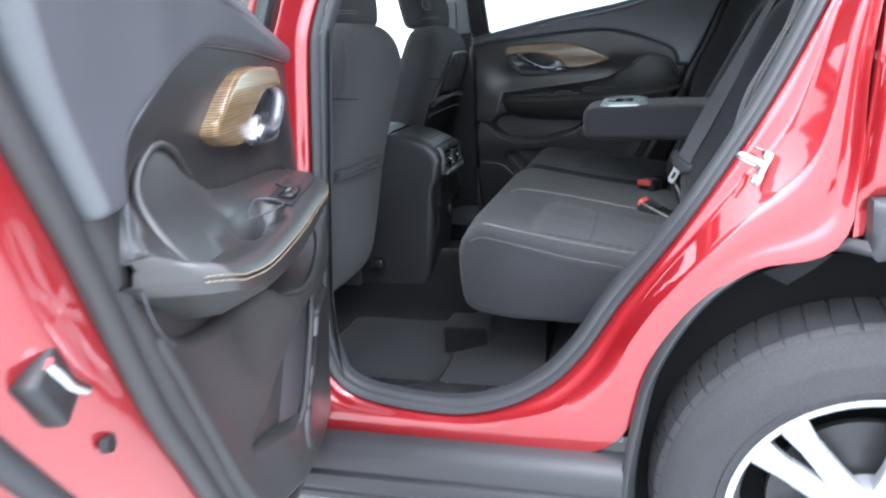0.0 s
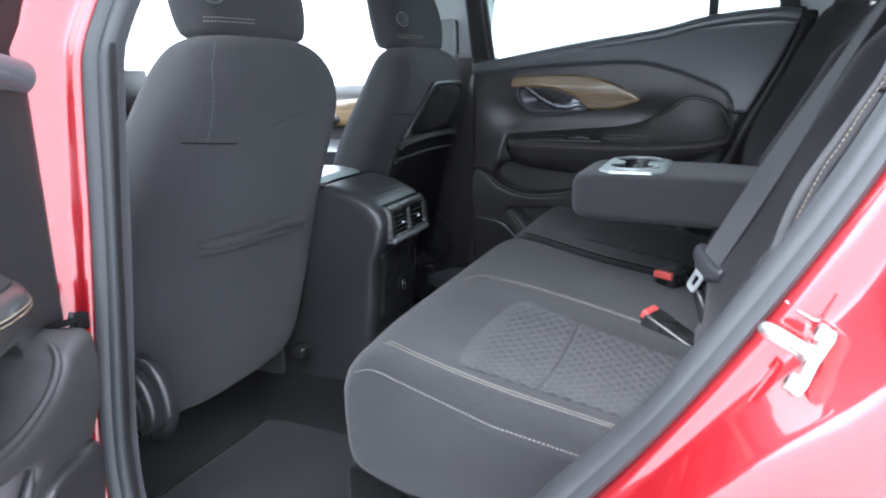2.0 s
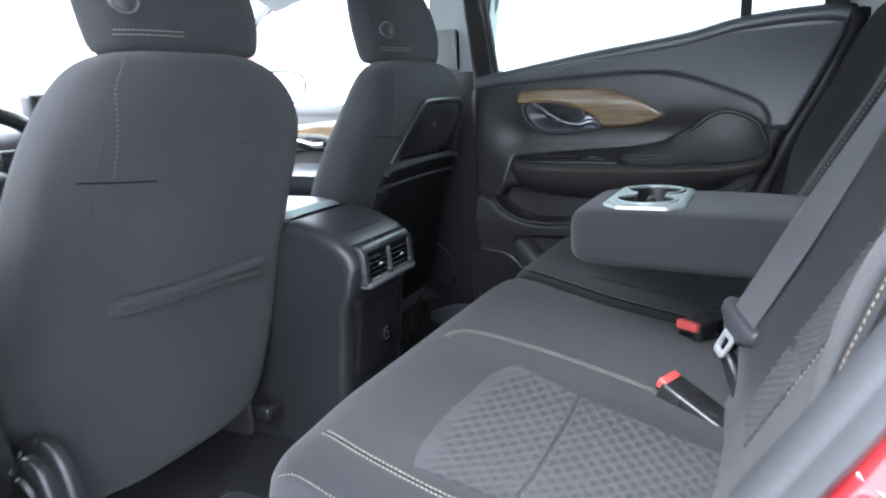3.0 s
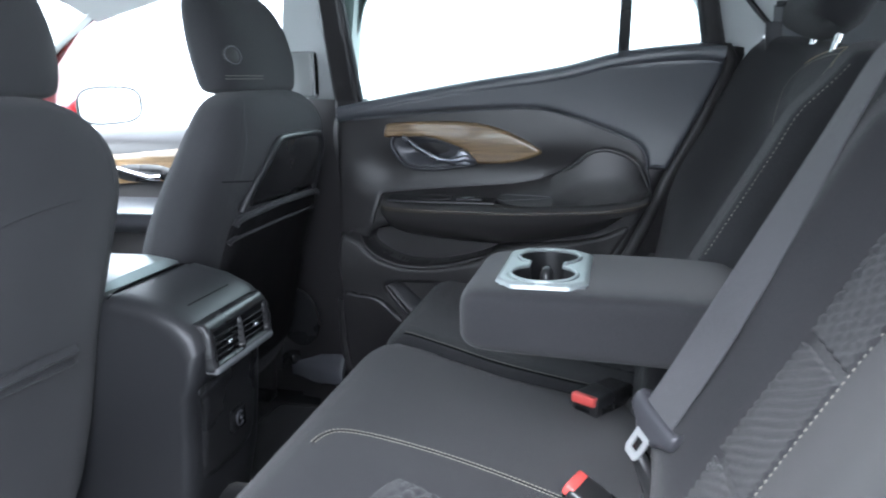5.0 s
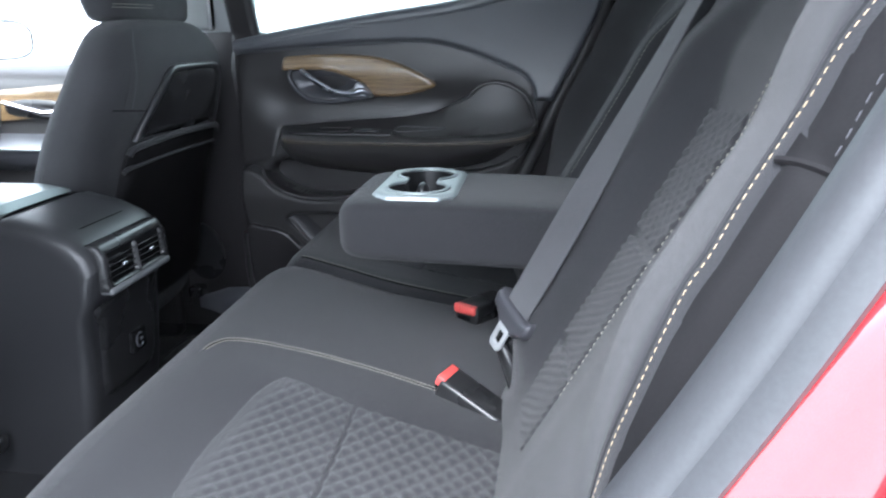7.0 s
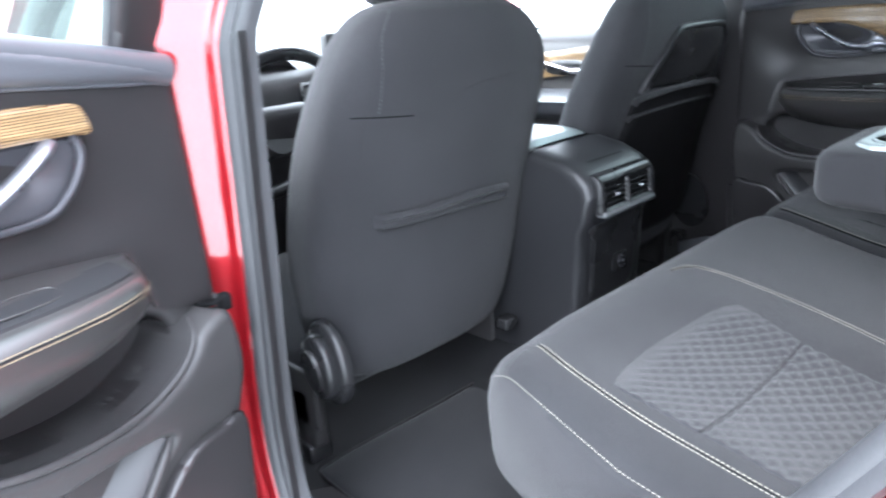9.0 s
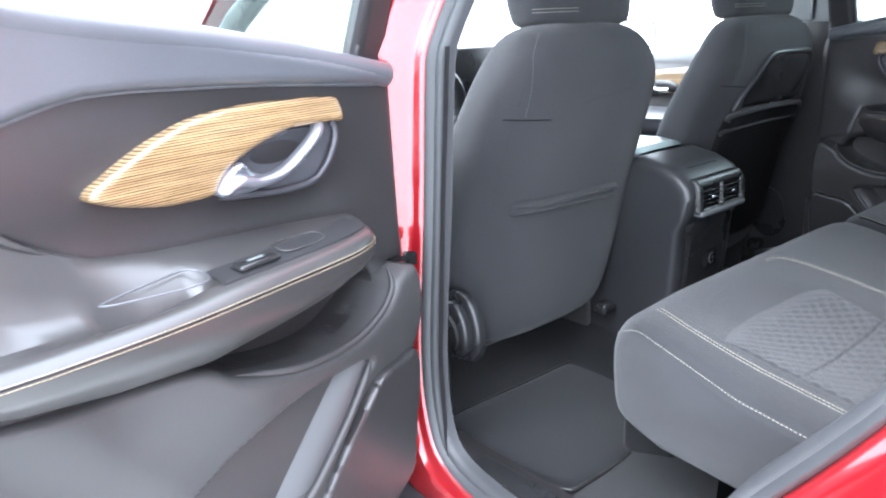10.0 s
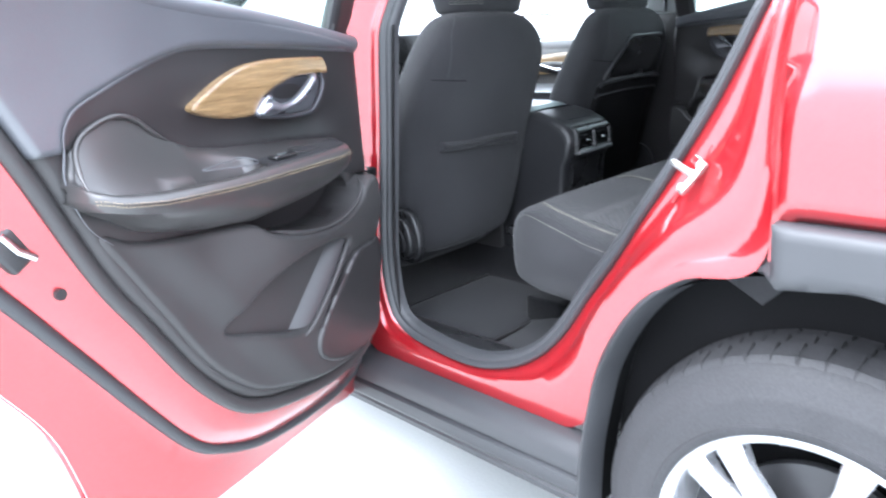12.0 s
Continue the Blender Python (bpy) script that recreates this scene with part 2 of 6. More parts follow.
def thing(name, base, label, category, group="", kind=""):
    """An empty at the base of a thing whose parts are built in world places."""
    e = new(name)
    e.empty_display_size = 0.05
    e.location = base
    BASE[e.name] = Vector(base)
    return tagged(e, label, category, group, kind)


def part(name, bm, material, parent, label="", smooth=True):
    me = bpy.data.meshes.new(name)
    bmesh.ops.recalc_face_normals(bm, faces=bm.faces)
    bm.to_mesh(me)
    bm.free()
    me.materials.append(material)
    if smooth:
        for p in me.polygons:
            p.use_smooth = True
        me.set_sharp_from_angle(angle=radians(50))
    ob = new(name, me)
    if parent is not None:
        ob.parent = parent
        if parent.name in BASE:
            ob.matrix_parent_inverse = Matrix.Translation(-BASE[parent.name])
    if label:
        ob["label"] = label
    return ob


def structure(name, bm, material, label, category=""):
    return tagged(part(name, bm, material, None), label, category or name, kind="structure")


def curve(pts, n, closed=False):
    """n points, evenly spaced, on a smooth line through pts."""
    P = np.array(pts, float)
    k = len(P)
    out = []
    for i in range(k if closed else k - 1):
        if closed:
            a, b, c, d = P[(i - 1) % k], P[i], P[(i + 1) % k], P[(i + 2) % k]
        else:
            a, b, c, d = P[max(i - 1, 0)], P[i], P[i + 1], P[min(i + 2, k - 1)]
        for t in np.linspace(0, 1, 12, endpoint=False):
            out.append(0.5 * (2 * b + (c - a) * t + (2 * a - 5 * b + 4 * c - d) * t * t + (3 * b - a - 3 * c + d) * t ** 3))
    if not closed:
        out.append(P[-1])
    return even(out, n, closed)


def even(pts, n, closed=False):
    """n points evenly spaced along the straight line through pts."""
    P = np.array(pts, float)
    if closed:
        P = np.vstack([P, P[:1]])
    L = np.r_[0, np.cumsum(np.linalg.norm(np.diff(P, axis=0), axis=1))]
    s = np.linspace(0, L[-1], n, endpoint=not closed)
    return np.stack([np.interp(s, L, P[:, i]) for i in range(P.shape[1])], 1)


def loft(rings, closed=True, cap=True, bm=None):
    """A skin over rings that have equal counts of points."""
    bm = bm or bmesh.new()
    rows = [[bm.verts.new(tuple(p)) for p in r] for r in rings]
    n = len(rows[0])
    for a, b in zip(rows, rows[1:]):
        for i in range(n if closed else n - 1):
            j = (i + 1) % n
            bm.faces.new((a[i], a[j], b[j], b[i]))
    if cap and closed:
        for r in (rows[0], rows[-1]):
            bm.faces.new(r)
    return bm


def tube(pts, r, n=8, bm=None, flat=1.0, closed=False):
    """A round bar along pts; r may be a number or one for each point."""
    P = [Vector(p) for p in pts]
    k = len(P)
    rings = []
    up = Vector((0.13, 0.21, 0.97)).normalized()
    for i, p in enumerate(P):
        a, b = (P[(i - 1) % k], P[(i + 1) % k]) if closed else (P[max(i - 1, 0)], P[min(i + 1, k - 1)])
        d = (b - a).normalized()
        s = d.cross(up)
        s = s.normalized() if s.length > 1e-4 else d.orthogonal().normalized()
        t = s.cross(d)
        up = t
        q = r if isinstance(r, (int, float)) else r[i]
        rings.append([p + s * (q * math.cos(2 * math.pi * j / n)) + t * (q * flat * math.sin(2 * math.pi * j / n)) for j in range(n)])
    if closed:
        rings.append(rings[0])
    return loft(rings, True, not closed, bm)


def box(lo, hi, bevel=0.004, seg=2, bm=None, m=None):
    """A block with rounded edges between two corners."""
    own = bmesh.new()
    bmesh.ops.create_cube(own, size=1)
    c = [(a + b) / 2 for a, b in zip(lo, hi)]
    s = [abs(b - a) for a, b in zip(lo, hi)]
    for v in own.verts:
        v.co = Vector((v.co.x * s[0] + c[0], v.co.y * s[1] + c[1], v.co.z * s[2] + c[2]))
    if bevel:
        bmesh.ops.bevel(own, geom=own.edges[:], offset=min(bevel, min(s) * 0.45), segments=seg, affect="EDGES", profile=0.5)
    if m is not None:
        bmesh.ops.transform(own, matrix=m, verts=own.verts)
    return merge(own, bm)


def merge(own, bm):
    if bm is None:
        return own
    me = bpy.data.meshes.new("tmp")
    own.to_mesh(me)
    own.free()
    bm.from_mesh(me)
    bpy.data.meshes.remove(me)
    return bm


def spread_to(poly, A, B):
    """Distance of points to the outline, the nearest place on it, and whether they lie inside."""
    P = np.array(poly, float)
    Q = np.roll(P, -1, 0)
    best = np.full(A.shape, 1e9)
    na, nb = A.copy(), B.copy()
    inside = np.zeros(A.shape, bool)
    for (ax, ay), (bx, by) in zip(P, Q):
        dx, dy = bx - ax, by - ay
        L = dx * dx + dy * dy
        if L < 1e-14:
            continue
        t = np.clip(((A - ax) * dx + (B - ay) * dy) / L, 0, 1)
        px, py = ax + t * dx, ay + t * dy
        d = np.hypot(A - px, B - py)
        k = d < best
        best[k], na[k], nb[k] = d[k], px[k], py[k]
        c = ((ay > B) != (by > B)) & (A < dx * (B - ay) / (dy if abs(dy) > 1e-12 else 1e-12) + ax)
        inside ^= c
    return best, na, nb, inside


def panel(poly, fn, high, step=0.008, roll=0.006, skirt=0.012, bm=None, holes=()):
    """A padded sheet in the outline poly: height high(a, b), edges rolled down over a width roll, a skirt behind. fn(a, b, h) places it."""
    P = np.array(poly, float)
    a = np.arange(P[:, 0].min() - step, P[:, 0].max() + 2 * step, step)
    b = np.arange(P[:, 1].min() - step, P[:, 1].max() + 2 * step, step)
    A, B = np.meshgrid(a, b, indexing="ij")
    Ac, Bc = A[:-1, :-1] + step / 2, B[:-1, :-1] + step / 2
    keep = spread_to(poly, Ac, Bc)[3]
    for h in holes:
        keep &= ~spread_to(h, Ac, Bc)[3]
    d, na, nb, ins = spread_to(poly, A, B)
    for h in holes:
        d2, na2, nb2, _ = spread_to(h, A, B)
        k = d2 < d
        d, na, nb = np.where(k, d2, d), np.where(k, na2, na), np.where(k, nb2, nb)
    full = np.zeros(A.shape, int)
    for i in (0, 1):
        for j in (0, 1):
            full[i:i + keep.shape[0], j:j + keep.shape[1]] += keep
    rim = (full > 0) & (full < 4)
    A, B = np.where(rim, na, A), np.where(rim, nb, B)
    d = np.where(rim, 0, d)
    H = np.vectorize(high)(A, B)
    if roll:
        q = np.clip(1 - d / roll, 0, 1)
        H = H - roll * q * q
    bm = bm or bmesh.new()
    vs = {}
    for i, j in zip(*np.nonzero(full)):
        vs[i, j] = bm.verts.new(fn(A[i, j], B[i, j], H[i, j]))
    faces = []
    for i, j in zip(*np.nonzero(keep)):
        faces.append(bm.faces.new((vs[i, j], vs[i + 1, j], vs[i + 1, j + 1], vs[i, j + 1])))
    if skirt:
        low = {}

        def under(i, j):
            if (i, j) not in low:
                low[i, j] = bm.verts.new(fn(A[i, j], B[i, j], H[i, j] - skirt))
            return low[i, j]
        kp = np.pad(keep, 1)
        for i, j in zip(*np.nonzero(keep)):
            for (di, dj), (p, q) in (((-1, 0), ((i, j), (i, j + 1))), ((1, 0), ((i + 1, j), (i + 1, j + 1))), ((0, -1), ((i, j), (i + 1, j))), ((0, 1), ((i, j + 1), (i + 1, j + 1)))):
                if not kp[i + 1 + di, j + 1 + dj]:
                    bm.faces.new((vs[p], vs[q], under(*q), under(*p)))
    return bm


def stitches(pts, up, length=0.0055, gap=0.003, r=0.0009, bm=None):
    """Single thread stitches along pts, lying proud along up."""
    P = np.array([tuple(p) for p in pts], float)
    L = np.r_[0, np.cumsum(np.linalg.norm(np.diff(P, axis=0), axis=1))]
    bm = bm or bmesh.new()
    s = 0.0
    U = Vector(up).normalized()
    while s + length < L[-1]:
        a, b = (Vector([np.interp(x, L, P[:, i]) for i in range(3)]) for x in (s, s + length))
        d = (b - a).normalized()
        side = d.cross(U).normalized() * r
        top = U * r
        v = [bm.verts.new(x) for x in (a - side, a + side, b + side, b - side, a - side * 0.5 + top + d * r, a + side * 0.5 + top + d * r, b + side * 0.5 + top - d * r, b - side * 0.5 + top - d * r)]
        for f in ((4, 5, 6, 7), (0, 1, 5, 4), (1, 2, 6, 5), (2, 3, 7, 6), (3, 0, 4, 7)):
            bm.faces.new([v[i] for i in f])
        s += length + gap
    return bm


def ellipse(cx, cy, a, b, n=32, p=2.0):
    out = []
    for i in range(n):
        t = 2 * math.pi * i / n
        c, s = math.cos(t), math.sin(t)
        out.append((cx + a * math.copysign(abs(c) ** (2 / p), c), cy + b * math.copysign(abs(s) ** (2 / p), s)))
    return out


def soft(a, b, x):
    t = min(1.0, max(0.0, (x - a) / (b - a)))
    return t * t * (3 - 2 * t)

# ---------------------------------------------------------------- ground
gb = bmesh.new()
vs = [gb.verts.new((400 * math.cos(i * math.pi / 24), 400 * math.sin(i * math.pi / 24), 0.0)) for i in range(48)]
gb.faces.new(vs)
structure("ground", gb, CONCRETE, "pale concrete lot bleached by daylight", "ground")

# ---------------------------------------------------------------- car body
car = thing("car", (0.3, 0, 0), "red metallic crossover body with grey plastic cladding, on pale concrete", "car")


def lean(z):
    """How far the body side falls inward above the belt line."""
    return 0.34 * max(0.0, z - 1.25)


OPENING = [(-0.155, 1.44), (-0.183, 1.362), (-0.217, 1.252), (-0.244, 1.009), (-0.274, 0.739), (-0.262, 0.599), (-0.218, 0.536), (-0.121, 0.509), (0.017, 0.502),
           (0.126, 0.531), (0.211, 0.584), (0.275, 0.656), (0.334, 0.749), (0.418, 0.865), (0.491, 0.975), (0.571, 1.112), (0.632, 1.241), (0.674, 1.34), (0.680, 1.42),
           (0.640, 1.50), (0.50, 1.55), (0.20, 1.57), (-0.05, 1.56), (-0.12, 1.51)]
SKIN = [(-0.255, 1.45), (-0.285, 1.362), (-0.310, 1.252), (-0.335, 1.009), (-0.352, 0.739), (-0.352, 0.60), (-0.33, 0.46), (-0.16, 0.45), (0.017, 0.45),
        (0.13, 0.45), (0.279, 0.45), (0.350, 0.515), (0.384, 0.640), (0.450, 0.762), (0.540, 0.840), (0.668, 0.896), (0.680, 1.16), (0.70, 1.34), (0.73, 1.44),
        (0.69, 1.55), (0.53, 1.61), (0.20, 1.635), (-0.07, 1.625), (-0.20, 1.56)]


def blend_loops(k):
    return [(a[0] + (b[0] - a[0]) * k, a[1] + (b[1] - a[1]) * k) for a, b in zip(OPENING, SKIN)]


def ring(pts, side, y, n=160):
    """A closed ring of the door opening at the depth y; side is -1 or 1."""
    return [(x, side * (y - lean(z)), z) for x, z in curve(pts, n, True)]


def inset(k):
    """The opening drawn k metres inward."""
    c = np.array(curve(OPENING, 160, True))
    t = np.roll(c, -1, 0) - np.roll(c, 1, 0)
    t /= np.linalg.norm(t, axis=1)[:, None]
    return [(p[0] - q[1] * k, p[1] + q[0] * k) for p, q in zip(c, t)]


def clear(pts, side):
    """The far pillar stands further forward above the belt line."""
    return [(x - 0.085 * (side > 0) * (x < 0.05) * soft(1.12, 1.28, z), z) for x, z in pts]


def swell(x, z, side):
    """The near opening stands further out beside the rear bench."""
    return (side < 0) * 0.026 * soft(0.30, 0.45, x) * soft(0.72, 0.95, z) * soft(1.55, 1.42, z)


def even_ring(pts, side, y, k=0.0, out_by=1.0):
    """A ring of the seal, k metres in from its outer edge; it narrows where the opening swells."""
    out = []
    for x, z in clear(pts, side):
        w = swell(x, z, side)
        d = w / 0.026 * (0.004 - 0.2 * k)
        out.append((x - 0.86 * d, side * (y + w * out_by - lean(z)), z + 0.5 * d))
    return out


for side in (-1, 1):
    # painted jamb between the seal and the outer skin, with its pressed step
    steps = [(0.0, 0.793), (0.05, 0.802), (0.10, 0.805), (0.17, 0.807), (0.21, 0.811), (0.25, 0.818), (0.42, 0.850), (0.46, 0.856), (0.51, 0.860), (0.62, 0.862), (0.70, 0.861), (0.76, 0.857), (0.84, 0.860), (0.90, 0.868), (1.0, 0.872)]
    rings = []
    for k, y in steps:
        r = []
        for x, z in clear(curve(blend_loops(k), 160, True), side):
            w = (1 - k) ** 2 * swell(x, z, side)
            r.append((x - 0.86 * w / 0.026 * 0.004, side * (min(y + w, 0.806 + 0.14 * max(0.0, z - 0.45)) - lean(z)), z + 0.5 * w / 0.026 * 0.004))
        rings.append(r)
    part("door_jamb", loft(rings, True, False), RED if side < 0 else TRIM_IN, car)
    # weather seal round the opening
    o = [(x, z) for x, z in curve(OPENING, 160, True)]
    sign = 1 if inset(0.03)[45][1] > o[45][1] else -1
    rings = [even_ring(o, side, 0.788)] + [even_ring(inset(k * sign), side, y, k) for k, y in ((0.002, 0.800), (0.007, 0.804), (0.012, 0.802), (0.016, 0.797), (0.018, 0.794), (0.023, 0.794), (0.028, 0.790), (0.032, 0.781), (0.032, 0.770))] + [[(x + 0.016 * (side < 0) * soft(0.30, 0.45, x), y + side * 0.016 * soft(0.30, 0.10, x), z) for x, y, z in even_ring(inset(0.033 * sign), side, 0.752, 0.033, 0.75)]]
    part("door_seal", loft(rings, True, False), RUBBER, car, "black ribbed rubber door seal")
    # quarter panel behind the door
    quarter = [(0.676, 0.886), (0.692, 0.886), (0.692, 0.965), (1.24, 0.965), (1.33, 0.86), (1.40, 0.70), (1.72, 0.70), (1.76, 0.95), (1.74, 1.22), (1.70, 1.30), (1.30, 1.36), (0.72, 1.36), (0.690, 1.25), (0.683, 1.10), (0.678, 1.00)]
    part("quarter_panel", panel(even(quarter, 90, True), lambda a, b, h: (a, side * (h - lean(b)), b), lambda a, b: 0.892 + 0.018 * math.exp(-((b - 1.12) / 0.11) ** 2) - 0.05 * soft(1.25, 1.75, a), 0.02, 0.018, 0.06), RED, car)
    # roof rail and pillars above the belt
    part("roof_side", loft([[(x, side * y, z) for x, y, z in r] for r in (
        [(-1.42, 0.74, 1.17), (-1.39, 0.82, 1.19), (-1.27, 0.82, 1.17), (-1.30, 0.74, 1.15)],
        [(-0.90, 0.66, 1.565), (-0.88, 0.735, 1.580), (-0.83, 0.735, 1.548), (-0.86, 0.66, 1.535)],
        [(-0.40, 0.62, 1.61), (-0.38, 0.70, 1.635), (-0.36, 0.70, 1.585), (-0.38, 0.61, 1.57)],
        [(0.30, 0.60, 1.61), (0.30, 0.68, 1.64), (0.30, 0.68, 1.59), (0.30, 0.59, 1.57)],
        [(1.00, 0.58, 1.58), (1.00, 0.66, 1.61), (1.00, 0.66, 1.56), (1.00, 0.57, 1.54)],
        [(1.55, 0.55, 1.52), (1.55, 0.63, 1.55), (1.53, 0.63, 1.48), (1.53, 0.54, 1.46)])], True, True), RED, car)
    # front door, closed
    fd = [(-1.20, 0.46), (-0.352, 0.46), (-0.36, 0.74), (-0.345, 1.0), (-0.320, 1.185), (-0.60, 1.165), (-1.10, 1.15), (-1.30, 1.12), (-1.34, 0.80)]
    part("front_door", panel(even(fd, 80, True), lambda a, b, h: (a, side * (h - lean(b)), b), lambda a, b: 0.868 + 0.015 * math.exp(-((b - 1.02) / 0.12) ** 2), 0.025, 0.012, 0.05), RED, car)
    part("front_door_frame", loft([[(x, side * (y - lean(z)), z) for x, y, z in r] for r in (
        [(-0.392, 0.845, 1.22), (-0.325, 0.845, 1.22), (-0.325, 0.80, 1.22), (-0.392, 0.80, 1.22)],
        [(-0.345, 0.850, 1.54), (-0.290, 0.850, 1.54), (-0.290, 0.80, 1.54), (-0.345, 0.80, 1.54)])]), GLOSS, car, "gloss black pillar cover")
    part("belt_moulding", tube([(x, side * 0.872, z) for x, z in ((-1.18, 1.150), (-0.8, 1.160), (-0.33, 1.182))], 0.012, 6), GLOSS, car)
    part("front_window", loft([[(x, side * (0.842 - lean(z)), z) for x, z in r] for r in (((-1.30, 1.12), (-0.35, 1.17)), ((-0.80, 1.51), (-0.31, 1.565)))], False, False), GLASS, car, "clear side glass").visible_shadow = False
    # mirror on the front door
    rings = []
    for k, f in ((0.0, 0.97), (-0.01, 1.0), (-0.05, 0.97), (-0.09, 0.8), (-0.11, 0.5)):
        rings.append([(-1.20 + k, side * (1.06 + a * f), 1.236 + b * f) for a, b in ellipse(0, 0, 0.158, 0.062, 28, 3.2)])
    mir = part("door_mirror", loft(rings), RED, car, "red mirror housing")
    part("mirror_glass", loft([[(-1.197 + 0.002 * (1 - k), side * (1.06 + a * k), 1.236 + b * k) for a, b in ellipse(0, 0, 0.148, 0.054, 28, 3.2)] for k in (1.0, 0.5, 0.02)], True, False), CHROME, mir)
    part("mirror_rim", tube([(-1.198, side * (1.06 + a), 1.236 + b) for a, b in ellipse(0, 0, 0.153, 0.058, 40, 3.2)], 0.005, 6, closed=True), GLOSS, mir)
    part("mirror_stalk", tube([(-1.22, side * 0.84, 1.165), (-1.24, side * 0.95, 1.19)], 0.025, 10, flat=0.6), GLOSS, mir)
    # rocker cladding
    prof = [(0.798, 0.452), (0.828, 0.447), (0.846, 0.436), (0.852, 0.418), (0.850, 0.384), (0.842, 0.380), (0.842, 0.374), (0.852, 0.368), (0.854, 0.345), (0.846, 0.330), (0.838, 0.328), (0.838, 0.322), (0.842, 0.318), (0.836, 0.300), (0.80, 0.290), (0.74, 0.290)]
    rings = []
    for x in np.linspace(-1.3, 0.345, 12):
        rings.append([(x, side * y, z) for y, z in prof])
    part("rocker_cladding", loft(rings, False, False), CLAD, car, "grained grey plastic rocker cladding")
    # wheel arch flare: thin under the door, broad behind it
    arch = curve([(0.345, 0.30), (0.350, 0.42), (0.366, 0.53), (0.394, 0.645), (0.462, 0.768), (0.545, 0.842), (0.634, 0.876), (0.80, 0.892), (0.96, 0.872), (1.09, 0.80), (1.18, 0.66), (1.22, 0.45), (1.22, 0.30)], 80)
    inner = [(p[0] + (0.79 - p[0]) * 0.035, p[1] + (0.40 - p[1]) * 0.035) for p in arch]
    outer = [(p[0] + (0.79 - p[0]) * -0.03, p[1] + (0.40 - p[1]) * -0.03) for p in arch]
    def deep(x):
        return 0.848 + 0.057 * soft(0.655, 0.70, x)
    rings = [[(q[0], side * (deep(p[0]) - 0.012 + (0.004 if p[0] < 0.64 else 0)), q[1]) for p, q in zip(arch, outer)],
             [(p[0] * 0.55 + q[0] * 0.45, side * (deep(p[0]) + 0.008), p[1] * 0.55 + q[1] * 0.45) for p, q in zip(arch, outer)],
             [(p[0], side * (deep(p[0]) + 0.010), p[1]) for p in arch],
             [(p[0] * 0.6 + q[0] * 0.4, side * deep(p[0]), p[1] * 0.6 + q[1] * 0.4) for p, q in zip(arch, inner)],
             [(q[0], side * (deep(p[0]) - 0.05), q[1]) for p, q in zip(arch, inner)]]
    part("arch_flare", loft(rings, False, False), CLAD, car, "grey plastic wheel arch flare")
    cl = [(0.690, 0.965), (0.694, 0.872), (0.80, 0.888), (0.96, 0.868), (1.09, 0.80), (1.165, 0.70), (1.24, 0.72), (1.20, 0.86), (1.12, 0.965)]
    part("arch_cladding", panel(even(cl, 70, True), lambda a, b, h: (a, side * h, b), lambda a, b: 0.918 - 0.02 * soft(0.9, 1.3, a), 0.012, 0.008, 0.05), CLAD, car, "broad grey wheel arch cladding")
    # dark liner of the wheel house
    lin = curve([(0.345, 0.28), (0.355, 0.45), (0.40, 0.66), (0.50, 0.80), (0.65, 0.865), (0.80, 0.875), (0.97, 0.85), (1.10, 0.76), (1.19, 0.60), (1.22, 0.28)], 60)
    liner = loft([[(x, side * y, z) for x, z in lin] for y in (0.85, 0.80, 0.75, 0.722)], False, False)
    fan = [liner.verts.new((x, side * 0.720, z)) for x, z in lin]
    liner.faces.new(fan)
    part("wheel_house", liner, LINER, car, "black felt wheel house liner")


